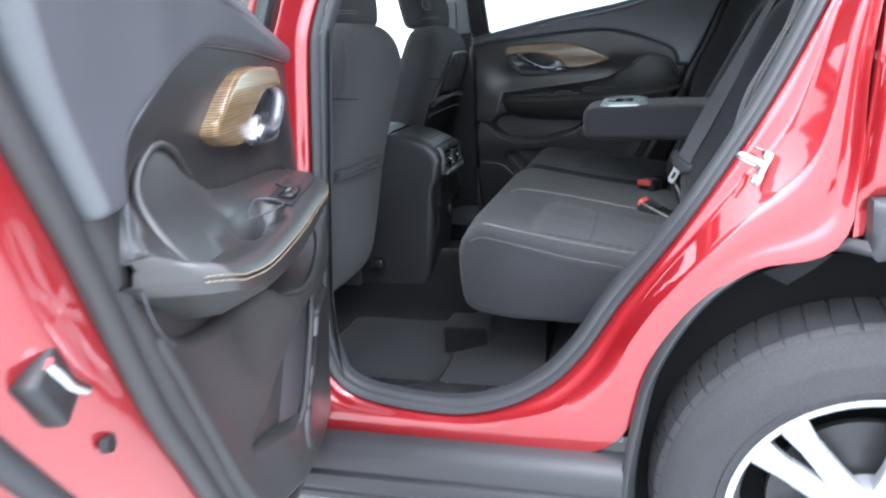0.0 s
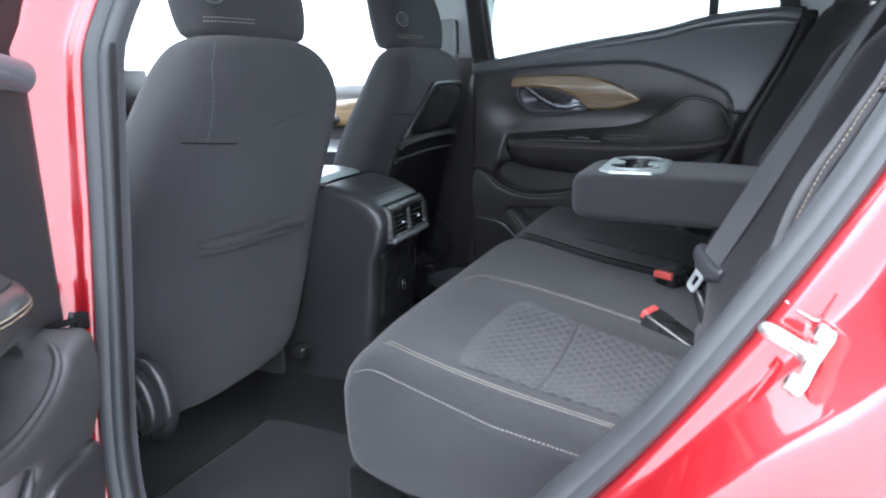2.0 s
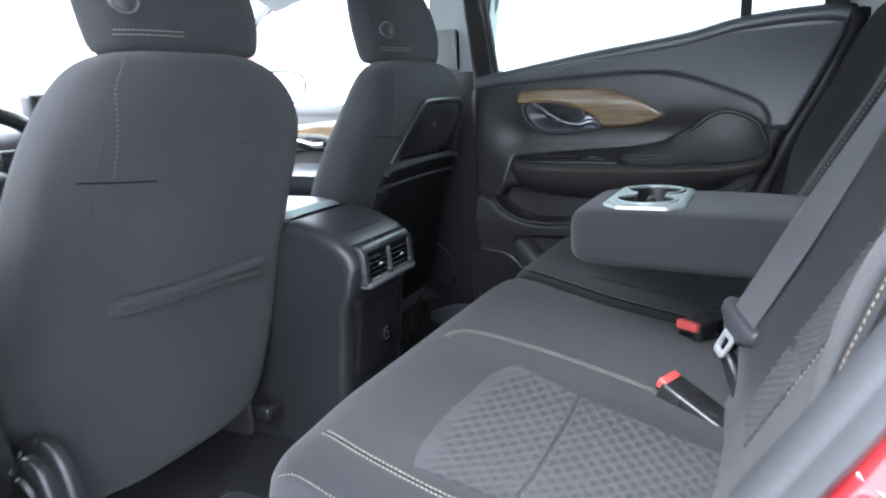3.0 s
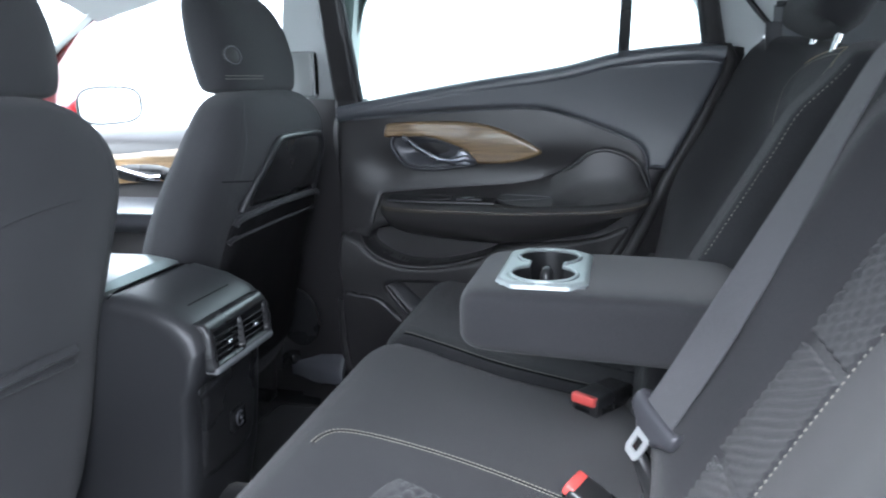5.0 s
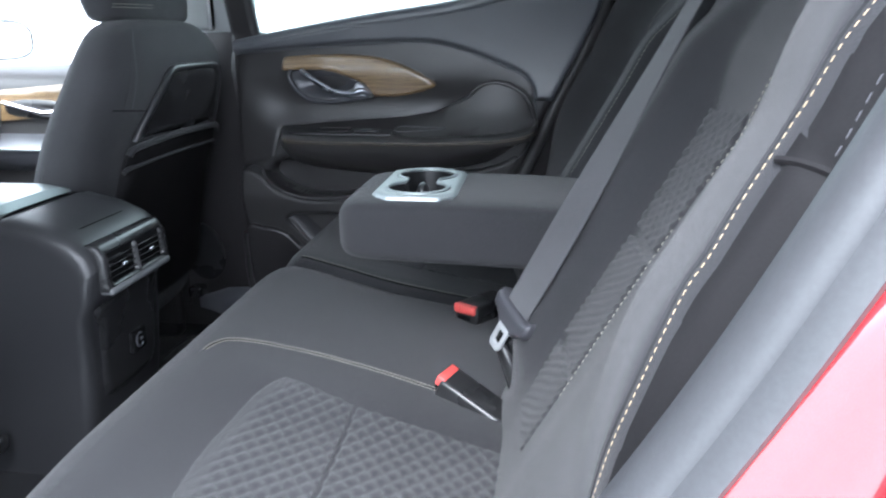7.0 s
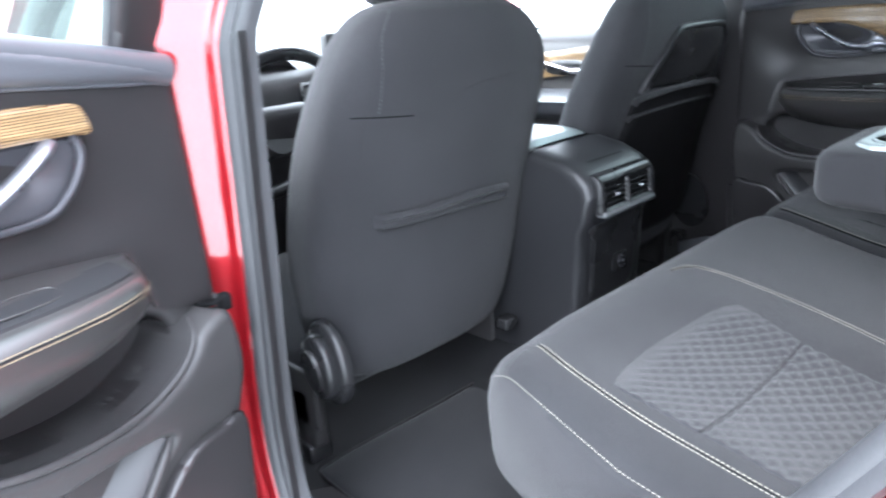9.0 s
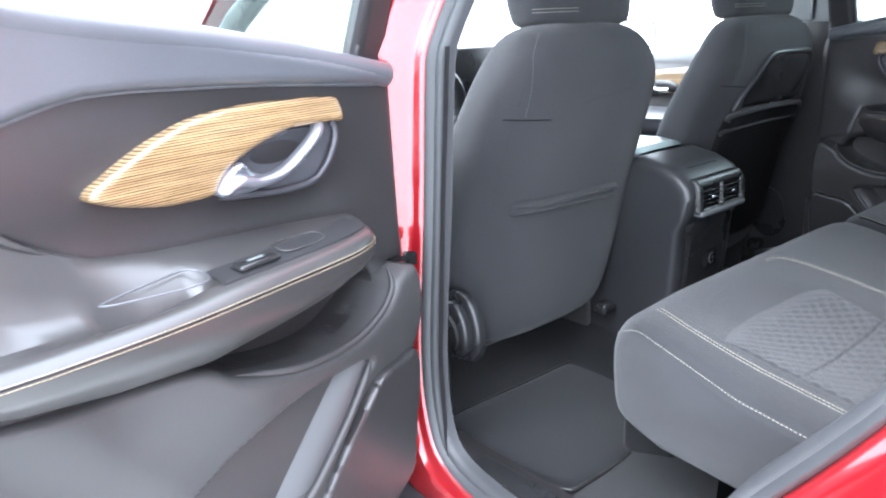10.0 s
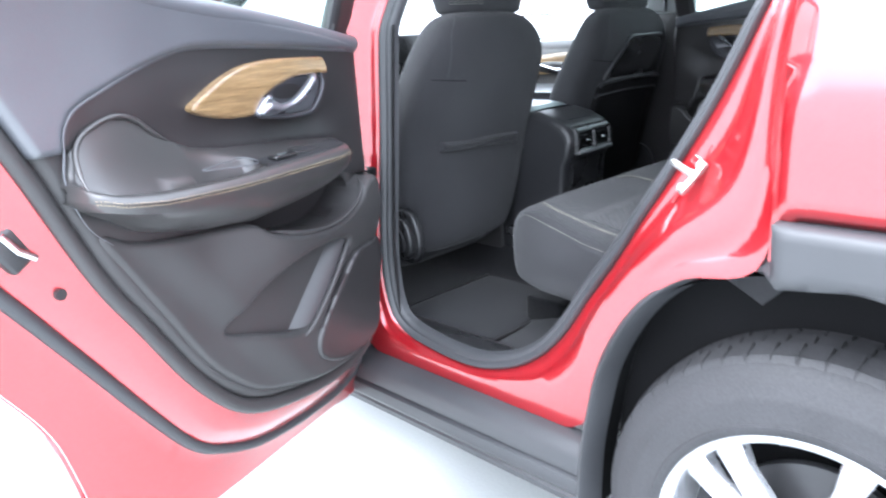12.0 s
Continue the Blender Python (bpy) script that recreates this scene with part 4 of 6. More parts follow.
    spk = even(curve([(-0.012, 0.775), (0.03, 0.786), (0.083, 0.776), (0.128, 0.735), (0.181, 0.678), (0.224, 0.622), (0.222, 0.578), (0.163, 0.545), (0.085, 0.538), (0.02, 0.555), (-0.006, 0.60)], 200, True), 90, True)
    part("speaker_grille", panel(spk, at, lambda a, b: 0.024 + 0.014 * soft(0.6, 0.8, b), 0.004, 0.004, 0.02), TRIM_IN, door, "fine mesh speaker grille")
    # veneer, handle bowl and lever
    part("veneer", panel(even(curve(VENEER, 300, True), 160, True), at, lambda a, b: 0.016 + 0.006 * math.exp(-((b - 1.165) / 0.03) ** 2), 0.004, 0.0035, 0.022), WOOD, door, "honey coloured wood veneer inlay")
    part("handle_bowl", panel(even(curve(RECESS, 300, True), 120, True), at, lambda a, b: 0.014 - 0.022 * math.exp(-((a - 0.213) / 0.065) ** 2 - ((b - 1.140) / 0.022) ** 2), 0.004, 0.003, 0.012), BOWL, door, "grey handle bowl")
    part("bowl_rim", tube([at(a, b, 0.016) for a, b in even(curve(RECESS, 300, True), 100, True)[46:]], 0.0044, 8), BOWL, door)
    part("lever", tube([at(a, b, w) for a, b, w in curve([(0.314, 1.115, 0.016), (0.297, 1.124, 0.024), (0.272, 1.118, 0.028), (0.234, 1.123, 0.030), (0.198, 1.141, 0.030), (0.168, 1.160, 0.027), (0.152, 1.169, 0.016)], 36)], [0.0145 - 0.0045 * soft(0, 14, i) - 0.001 * soft(20, 35, i) for i in range(36)], 12, flat=0.6), LEVER, door, "satin chrome door lever")
    part("lever_foot", panel(even(curve([(0.322, 1.110), (0.306, 1.135), (0.285, 1.143), (0.276, 1.131), (0.252, 1.119), (0.273, 1.107)], 60, True), 50, True), at, lambda a, b: 0.026, 0.003, 0.004, 0.016), LEVER, door)
    # window frame and panes
    outl = [(-0.030, 1.215), (-0.032, 1.40), (-0.030, 1.53), (0.02, 1.575), (0.20, 1.590), (0.45, 1.588), (0.66, 1.580), (0.76, 1.560), (0.806, 1.50), (0.824, 1.44), (0.846, 1.355), (0.846, 1.330), (0.80, 1.338), (0.62, 1.322), (0.50, 1.297), (0.316, 1.270), (0.15, 1.243)]
    hole = [(0.036, 1.238), (0.028, 1.40), (0.022, 1.50), (0.036, 1.540), (0.10, 1.552), (0.44, 1.552), (0.64, 1.546), (0.73, 1.532), (0.765, 1.510), (0.784, 1.455), (0.803, 1.364), (0.78, 1.350), (0.62, 1.334), (0.50, 1.309), (0.316, 1.282), (0.15, 1.256)]
    part("window_frame", panel(even(outl, 200, True), at, lambda a, b: -0.010, 0.007, 0.006, 0.022, holes=(even(hole, 200, True),)), TRIM_IN, door, "black window frame")
    part("window_seal", tube([at(a, b, -0.022) for a, b in even(hole, 140, True)], 0.007, 6, closed=True), RUBBER, door)
    part("divider", loft([[at(a, z, w) for a, w in ((0.628 + s, -0.01), (0.652 + s, -0.01), (0.652 + s, -0.045), (0.628 + s, -0.045))] for z, s in ((1.315, 0.0), (1.42, 0.002), (1.565, 0.004))]), GLOSS, door, "black quarter window divider")
    part("divider_foot", box((0.618, 0, 0), (0.650, 0.012, 0.016), 0.004, m=Matrix.Translation((0, side * 0.012 - 0.006, 1.332))), GLOSS, door)
    for lo, hi in (((0.03, 1.235), (0.63, 1.325)), ((0.65, 1.325), (0.81, 1.36))):
        top = {0.03: (0.01, 1.56), 0.63: (0.63, 1.56), 0.65: (0.65, 1.56), 0.81: (0.79, 1.53)}
        part("pane", loft([[at(lo[0], lo[1], -0.035), at(hi[0], hi[1], -0.035)], [at(*top[lo[0]], -0.035), at(*top[hi[0]], -0.035)]], False, False), PRIVACY, door, "clear window glass").visible_shadow = False
    # latch on the rear edge
    latch = part("latch", box((0.735, -0.012, 0.955), (0.800, 0.012, 1.015), 0.006, m=Matrix.Translation((0, side * -0.048, 0)) @ Matrix.Translation((0.767, 0, 0.98)) @ pose(0, 0, 0, 0, 32, 0) @ Matrix.Translation((-0.767, 0, -0.98))), DARKMETAL, door, "black latch with a steel hook")
    part("hook", tube([(0.752, side * -0.034, 0.962), (0.775, side * -0.032, 0.978), (0.792, side * -0.036, 1.004)], 0.006, 8), CHROME, door)
    for a, b in ((0.725, 0.895), (0.79, 1.08), (0.70, 0.90)):
        part("bolt", tube([at(a, b, -0.044), at(a, b, -0.036)], 0.009, 8), DARKMETAL, door)
    return door


def at_row(at, u, zw):
    """A row across the armrest; its rear end slants forward below the seam."""
    k = 0.8 * soft(0.58, 0.7125, u)
    return [at(u - k * max(0.0, 1.035 - z), z, w) for z, w in zw]


open_door = Matrix.Translation((-0.246, -0.868, 0)) @ pose(0, 0, 0, 0, 0, -74)
car_door(open_door, 1, "red car door standing open, with dark trim and a wood inlay")
car_door(Matrix.Translation((-0.230, 0.640, 0)), -1, "closed red car door with dark trim and a wood inlay")

# ---------------------------------------------------------------- cabin shell
fl = [(-1.45, -0.74), (0.36, -0.74), (0.36, 0.74), (-1.45, 0.74)]
structure("floor", panel(fl, lambda a, b, h: (a, b, h), lambda a, b: 0.455 + 0.16 * math.exp(-(b / 0.13) ** 2) + 0.035 * soft(0.66, 0.72, abs(b)), 0.025, 0.0, 0.04), CARPET, "dark grey cabin carpet", "car floor")
cabin = thing("cabin_trim", (0.0, 0.0, 0.46), "dark and pale grey plastic trim lining the car cabin", "interior trim")
for side in (-1, 1):
    part("sill_plate", loft([[(x, side * y, z) for y, z in ((0.795, 0.470), (0.775, 0.512), (0.755, 0.522), (0.70, 0.518), (0.665, 0.505), (0.655, 0.47), (0.65, 0.44))] for x in np.linspace(-0.34, 0.34, 10)], False, False), TRIM_IN, cabin, "black plastic sill plate")
    part("sill_step", box((-0.22, side * 0.735 - 0.03, 0.520), (0.06, side * 0.735 + 0.03, 0.526), 0.002), GLOSS, cabin)
    # lower and upper cover of the middle pillar
    part("pillar_lower", loft([[(x, side * (y - lean(z)), z) for x, y in (((x0 + 0.012, 0.797), (x0 + 0.006, 0.783), (x0 - 0.02, 0.777), (x0 - 0.12, 0.775), (x0 - 0.14, 0.80)) if side < 0 else ((-0.186, 0.690), (-0.189, 0.675), (-0.198, 0.668), (-0.25, 0.666), (-0.40, 0.68), (-0.42, 0.80)))] for x0, z in ((-0.215, 0.44), (-0.238, 0.60), (-0.242, 0.74), (-0.216, 1.009), (-0.190, 1.258))], False, False), TRIM_IN, cabin, "dark lower pillar cover")
    part("pillar_upper", loft([[(x, side * (y - lean(z)), z) for x, y in (((x0, 0.795), (x0 - 0.012, 0.784), (x0 - 0.04, 0.780), (x0 - 0.085, 0.782), (x0 - 0.10, 0.795)) if side < 0 else ((x0 - 0.055, 0.79), (x0 - 0.062, 0.742), (x0 - 0.09, 0.732), (x0 - 0.24, 0.735), (x0 - 0.26, 0.79)))] for x0, z in ((-0.196, 1.252), (-0.172, 1.36), (-0.125, 1.55))], False, False), PILLAR, cabin, "pale grey upper pillar cover")
    post = ((0.700, 0.745, 1.235), (0.705, 0.745, 1.33), (0.695, 0.735, 1.40), (0.63, 0.68, 1.50), (0.52, 0.57, 1.55)) if side < 0 else ((0.625, 0.632, 1.235), (0.610, 0.660, 1.33), (0.582, 0.70, 1.40), (0.52, 0.69, 1.50), (0.45, 0.63, 1.55))
    part("rear_pillar", loft([[(x, side * (y - lean(z)), z) for x, y in ((x0, 0.74 + 0.03 * (side < 0)), (x0 + 0.004, 0.70 + 0.03 * (side < 0)), (x1, 0.665))] for x0, x1, z in post], False, False), PILLAR, cabin, "pale grey rear pillar cover")
    low = [r for r in post if r[2] < 1.405] + [(post[2][0] - 0.022, post[2][1] - 0.008, 1.435)]
    part("rear_side_trim", loft([[(x, side * (y - lean(z)), z) for x, y in ((x1 + 0.001, 0.667), (x1 + 0.05, 0.664), (x0 + 0.45, 0.64), (1.55, 0.60))] for x0, x1, z in low], False, False), CARGO, cabin, "grey rear side trim")
    part("window_post", loft([[(x, side * (y - lean(z)), z) for x, y in ((x1 - 0.004, 0.667), (0.76 + (1.435 - z) * 0.5, 0.668), (0.77 + (1.435 - z) * 0.5, 0.70))] for x1, z in ((post[2][1] - 0.008, 1.434), (post[3][1], 1.50), (post[4][1], 1.55))], False, False), PILLAR, cabin)
    part("window_ledge", tube([(x, side * (0.660 - lean(1.437)), 1.437) for x in (0.70, 1.0, 1.54)], 0.006, 6), RUBBER, cabin, "black seal under the rear side window")
    part("rear_side_window", loft([[(x, side * (0.70 - lean(z)), z) for x in (0.72, 1.0, 1.52)] for z in (1.39, 1.56)], False, False), GLASS, car, "clear rear side glass").visible_shadow = False
    part("cargo_side", loft([[(x, side * y, z) for y, z in ((0.54, 0.90), (0.70, 0.92), (0.72, 1.10), (0.70, 1.26), (0.66, 1.27))] for x in (0.84, 1.1, 1.55)], False, False), TRIM, cabin, "dark cargo side trim")
    part("front_pillar", loft([[(x, side * y, z) for x, y, z in r] for r in (
        [(-1.38, 0.76, 1.16), (-1.40, 0.70, 1.17), (-1.28, 0.69, 1.15), (-1.26, 0.76, 1.14)], [(-1.14, 0.72, 1.42), (-1.15, 0.66, 1.43), (-1.075, 0.645, 1.365), (-1.085, 0.70, 1.368)], [(-0.93, 0.68, 1.525), (-0.94, 0.62, 1.535), (-0.845, 0.61, 1.495), (-0.865, 0.67, 1.502)], [(-0.66, 0.66, 1.59), (-0.67, 0.59, 1.60), (-0.60, 0.58, 1.570), (-0.60, 0.65, 1.575)], [(-0.3, 0.65, 1.60), (-0.3, 0.57, 1.61), (-0.3, 0.56, 1.60), (-0.3, 0.64, 1.58)])]), HEADLINER, cabin, "pale front pillar cover")
    part("front_seal", tube([(x, side * y, z) for x, y, z in curve([(-1.25, 0.755, 1.165), (-1.085, 0.704, 1.364), (-0.865, 0.674, 1.498), (-0.60, 0.654, 1.571), (-0.32, 0.644, 1.580)], 50)], 0.0065, 8), RUBBER, cabin, "black front door seal")
foot = panel([(-0.425, 0.012), (-0.35, 0.006), (-0.262, 0.010), (-0.262, 0.060), (-0.33, 0.056), (-0.39, 0.030)], lambda a, b, h: (a, 0.660 - (0.046 - 0.72 * b) * soft(-0.43, -0.30, a) - 0.10 * h, 0.558 + 0.82 * b + h), lambda a, b: 0.0, 0.006, 0.004, 0.03)
part("pillar_foot", foot, TRIM_UP, cabin, "moulded foot of the pillar cover, paler than the cover")
guide = thing("belt_height_guide", (-0.345, 0.70, 1.33), "grey plastic belt height guide on the pale pillar", "belt guide")
part("cover", box((-0.385, 0.668, 1.262), (-0.318, 0.704, 1.372), 0.008, 3), GUIDE, guide)
part("edge_trim", box((-0.325, 0.664, 1.268), (-0.318, 0.700, 1.366), 0.002, 1), GUIDE, guide)
far = thing("rear_shoulder_belt", (0.69, 0.60, 1.29), "black shoulder belt hanging from the pale rear pillar", "seat belt")
part("belt_guide", tube(curve([(0.640, 0.618, 1.462), (0.650, 0.605, 1.447), (0.668, 0.598, 1.424), (0.688, 0.600, 1.402)], 16), 0.0055, 8), GLOSS, far, "black curved belt guide")
part("webbing", loft([[(x + a, y + b, z) for a, b in ((-0.004, -0.006), (0.030, 0.014), (0.030, 0.018), (-0.004, -0.002))] for x, y, z in ((0.686, 0.596, 1.404), (0.688, 0.590, 1.35), (0.680, 0.585, 1.28), (0.672, 0.585, 1.20))]), WEB, far, "dark belt webbing")
part("pillar_strip", tube([(-1.16, -0.795, 1.16), (-0.93, -0.765, 1.325), (-0.76, -0.735, 1.425), (-0.45, -0.69, 1.535)], 0.030, 10, flat=0.7), GLOSS, car, "gloss black pillar strip")
hl = bmesh.new()
loft([[(x, y, z - 0.07 * (abs(y) / 0.66) ** 4) for y in np.linspace(-0.66, 0.66, 15)] for x, z in ((-0.90, 1.525), (-0.65, 1.585), (-0.2, 1.605), (0.4, 1.595), (1.0, 1.57), (1.5, 1.50))], False, False, hl)
structure("ceiling", hl, HEADLINER, "pale grey fabric headliner", "headliner")
part("roof", loft([[(x, y, z - 0.06 * (abs(y) / 0.70) ** 4) for y in np.linspace(-0.70, 0.70, 15)] for x, z in ((-0.92, 1.545), (-0.65, 1.61), (-0.2, 1.645), (0.4, 1.645), (1.0, 1.62), (1.55, 1.55))], False, False), RED, car)
part("windscreen", loft([[(-1.70 + 0.30 * (abs(y) / 0.7) ** 2, y, 1.10) for y in np.linspace(-0.74, 0.74, 9)], [(-0.92 + 0.08 * (abs(y) / 0.7) ** 2, y * 0.86, 1.54) for y in np.linspace(-0.74, 0.74, 9)]], False, False), GLASS, car, "clear windscreen").visible_shadow = False
part("tailgate", loft([[(x, y, z) for y in np.linspace(-0.70, 0.70, 9)] for x, z in ((1.70, 0.55), (1.72, 0.80), (1.70, 1.14), (1.66, 1.20))], False, False), TRIM, car, "dark inner tailgate")
part("rear_window", loft([[(x, y, z) for y in np.linspace(-w, w, 5)] for x, z, w in ((1.66, 1.20, 0.66), (1.53, 1.50, 0.56))], False, False), GLASS, car, "clear rear window").visible_shadow = False
cover = thing("cargo_cover", (1.2, 0, 1.15), "dark grey roll-out cargo cover behind the rear seat", "cargo cover")
part("sheet", loft([[(x, y, z) for y in np.linspace(-0.64, 0.64, 9)] for x, z in ((0.86, 1.17), (1.25, 1.165), (1.62, 1.17), (1.63, 1.155))], False, False), TRIM, cover)
part("roller", tube([(0.86, -0.62, 1.165), (0.86, 0.62, 1.165)], 0.028, 14), TRIM, cover)

# ---------------------------------------------------------------- front seats
BACK = [(0.620, -0.405, 0.055, 0.150), (0.632, -0.392, 0.070, 0.190), (0.655, -0.380, 0.082, 0.212), (0.70, -0.368, 0.090, 0.228), (0.78, -0.355, 0.092, 0.240), (0.87, -0.340, 0.092, 0.244), (0.95, -0.322, 0.090, 0.244),
        (1.03, -0.298, 0.088, 0.243), (1.10, -0.274, 0.084, 0.238), (1.16, -0.255, 0.078, 0.228), (1.205, -0.250, 0.072, 0.210), (1.24, -0.256, 0.064, 0.185), (1.265, -0.270, 0.052, 0.155), (1.280, -0.290, 0.034, 0.115), (1.286, -0.310, 0.012, 0.060)]
BACK = [(z, x, d, w * (1.03 + 0.065 * soft(0.66, 0.90, z))) for z, x, d, w in curve(BACK, 70)]
BZ = [b[0] for b in BACK]


def back_at(y, z, yc):
    """The rear face of a front backrest at a height and sideways place."""
    xr, hd, hw = (np.interp(z, BZ, [b[i] for b in BACK]) for i in (1, 2, 3))
    k = min(0.999, abs((y - yc) / hw))
    return xr - hd + hd * (1 - k ** 3.2) ** (1 / 3.2)


def on_back(pts, yc, proud=0.0):
    return [(back_at(y, z, yc) + proud, y, z) for y, z in pts]


DRIVER, PASSENGER = -0.347, 0.392


def front_seat(yc, label, head_shift):
    seat = thing("front_seat", (-0.6, yc, 0.47), label, "car seat", "front seats")
    rings = []
    zs = np.concatenate([np.linspace(0.620, 0.70, 8), np.linspace(0.73, 1.20, 22), np.linspace(1.21, 1.286, 20)])
    for z in zs:
        xr, hd, hw = (np.interp(z, BZ, [b[i] for b in BACK]) for i in (1, 2, 3))
        rings.append([(xr - hd + a, yc + b, z) for a, b in ellipse(0, 0, hd, hw, 56, 3.2)])
    back = part("backrest", loft(rings), FABRIC, seat, "charcoal woven backrest")
    # seams of the cover
    seams = bmesh.new()
    for line in ([(-0.226, 1.122), (-0.17, 1.116), (-0.116, 1.111)],):
        tube(on_back([(yc + y, z) for y, z in curve(line, 24)], yc, -0.0004), 0.0012, 6, seams)
    sides = bmesh.new()
    for k in (-1, 1):
        tube(on_back([(yc + k * y, z) for y, z in curve([(0.118, 1.277), (0.172, 1.236), (0.196, 1.17), (0.208, 1.05), (0.212, 0.90), (0.206, 0.76), (0.185, 0.665)], 50)], yc, -0.0006), 0.0009, 6, sides)
    part("side_seam", sides, FABRIC_D, back)
    part("cover_seam", seams, LINER, back)
    part("cover_fold", tube(on_back([(yc + y, z) for y, z in curve([(-0.055, 1.118), (-0.03, 1.133), (0.03, 1.146), (0.10, 1.152), (0.15, 1.150)], 24)], yc, -0.0005), [0.0010 * soft(0, 6, k) * soft(23, 18, k) + 0.0002 for k in range(24)], 6), FABRIC_D, back)
    part("stitching", stitches(on_back([(yc + y, z) for y, z in curve([(-0.135, 1.270), (-0.168, 1.235), (-0.178, 1.19), (-0.183, 1.118)], 40)], yc, 0.0003), (1, 0, 0.1), 0.0032, 0.0034, 0.0005), TRIM_UP, back)
    # head restraint on two posts
    hr = []
    pads = ((1.276, -0.346, 0.030, 0.095), (1.279, -0.349, 0.043, 0.120), (1.290, -0.351, 0.054, 0.137), (1.335, -0.356, 0.060, 0.145), (1.375, -0.364, 0.060, 0.145), (1.415, -0.374, 0.057, 0.139), (1.450, -0.386, 0.050, 0.126), (1.476, -0.398, 0.038, 0.104), (1.488, -0.405, 0.022, 0.075), (1.492, -0.408, 0.008, 0.04))
    pads = [tuple(p) for p in curve(pads, 36)]
    for z, x, d, w in pads:
        hr.append([(x + a, yc + head_shift + b, z) for a, b in ellipse(0, 0, d, w * 1.10, 44, 3.0)])
    head = part("head_restraint", loft(hr), FABRIC, seat, "charcoal head restraint")
    def face(y, z):
        xc, d, w = (np.interp(z, [r[0] for r in pads], [r[i] for r in pads]) for i in (1, 2, 3))
        return xc + d * max(0.0, 1 - (abs(y - yc - head_shift) / (w * 1.10)) ** 3) ** (1 / 3)
    cy, cz = yc + head_shift - 0.132, 1.349
    btn = []
    for r, d in ((0.0185, -0.003), (0.0185, 0.001), (0.0165, 0.0022), (0.0150, 0.0012), (0.0125, 0.0008), (0.0110, 0.0022), (0.004, 0.0028)):
        btn.append([(face(cy + r * math.cos(t), cz + r * math.sin(t)) + d, cy + r * math.cos(t), cz + r * math.sin(t)) for t in np.linspace(0, 2 * math.pi, 28, endpoint=False)])
    part("release_button", loft(btn, True, True), TRIM, head, "round grey release button")
    part("button_ring", tube([(face(cy + 0.0165 * math.cos(t), cz + 0.0165 * math.sin(t)) + 0.002, cy + 0.0165 * math.cos(t), cz + 0.0165 * math.sin(t)) for t in np.linspace(0, 2 * math.pi, 32, endpoint=False)], 0.0014, 6, closed=True), TRIM_UP, head)
    for dz in (0.0, 0.006):
        part("stitching", stitches([(face(yc + y, 1.305 + dz) + 0.0004, yc + y, 1.305 + dz) for y in np.linspace(head_shift - 0.148, head_shift - 0.045, 20)], (1, 0, -0.3), 0.004, 0.002, 0.0006), THREAD_W, head)
    for y in (-0.055, 0.085):
        part("post", tube([(-0.350, yc + y, 1.26), (-0.350, yc + y, 1.30)], 0.007, 10), CHROME, head)
    # cushion, hinge covers, rails
    cu = []
    for x, z0, z1, w in ((-0.49, 0.58, 0.66, 0.20), (-0.51, 0.56, 0.70, 0.235), (-0.62, 0.54, 0.71, 0.25), (-0.80, 0.54, 0.73, 0.25), (-0.92, 0.56, 0.73, 0.24), (-0.96, 0.60, 0.70, 0.21)):
        cu.append([(x, yc + a, (z0 + z1) / 2 + b) for a, b in ellipse(0, 0, w, (z1 - z0) / 2, 32, 4.0)])
    part("cushion", loft(cu), FABRIC_D, seat)
    out = -1 if yc < 0 else 1
    for s in (-1, 1):
        yo = yc + s * 0.250
        rr = []
        for d, r in ((0.0, 0.066), (0.012, 0.066), (0.020, 0.060), (0.022, 0.050), (0.034, 0.050), (0.042, 0.044), (0.044, 0.030), (0.050, 0.028), (0.052, 0.015)):
            rr.append([(-0.385 + r * 0.85 * math.cos(t), yo + s * d, 0.702 + r * 1.15 * math.sin(t) - 0.012 * math.cos(t)) for t in np.linspace(0, 2 * math.pi, 32, endpoint=False)])
        if s == out:
            part("hinge_cover", loft(rr), GLOSS, seat, "black round recliner cover")
        part("rail", box((-0.98, yo - 0.025, 0.462), (-0.47, yo + 0.025, 0.500), 0.006), DARKMETAL, seat)
        part("riser", box((-0.90, yo - 0.018, 0.495), (-0.46, yo + 0.018, 0.62), 0.01), TRIM, seat)
        part("valance", box((-0.92, yc + s * 0.262 - 0.006, 0.545), (-0.44, yc + s * 0.262 + 0.006, 0.66), 0.005), TRIM, seat)
    part("wiring_clip", box((-0.40, yc + 0.175, 0.600), (-0.365, yc + 0.215, 0.628), 0.006), GLOSS, seat)
    return seat, back


driver, dback = front_seat(DRIVER, "charcoal fabric driver seat with a creased rear pocket", 0.036)


def crease(y, z):
    """Two soft folds across the driver's rear pocket."""
    f = soft(-0.522, -0.505, y) * soft(-0.175, -0.200, y)
    c = 0.955 - 0.045 * (y + 0.505) + 0.003 * math.sin(18 * y)
    g = soft(-0.17, -0.42, y)
    return -0.0008 + f * (0.0150 * math.exp(-((z - c + 0.010) / 0.0062) ** 2) - 0.0062 * math.exp(-((z - c) / 0.0024) ** 2) + 0.0110 * math.exp(-((z - c + 0.029 - 0.006 * g) / 0.007) ** 2) - 0.0042 * math.exp(-((z - c + 0.039 - 0.006 * g) / 0.0027) ** 2))


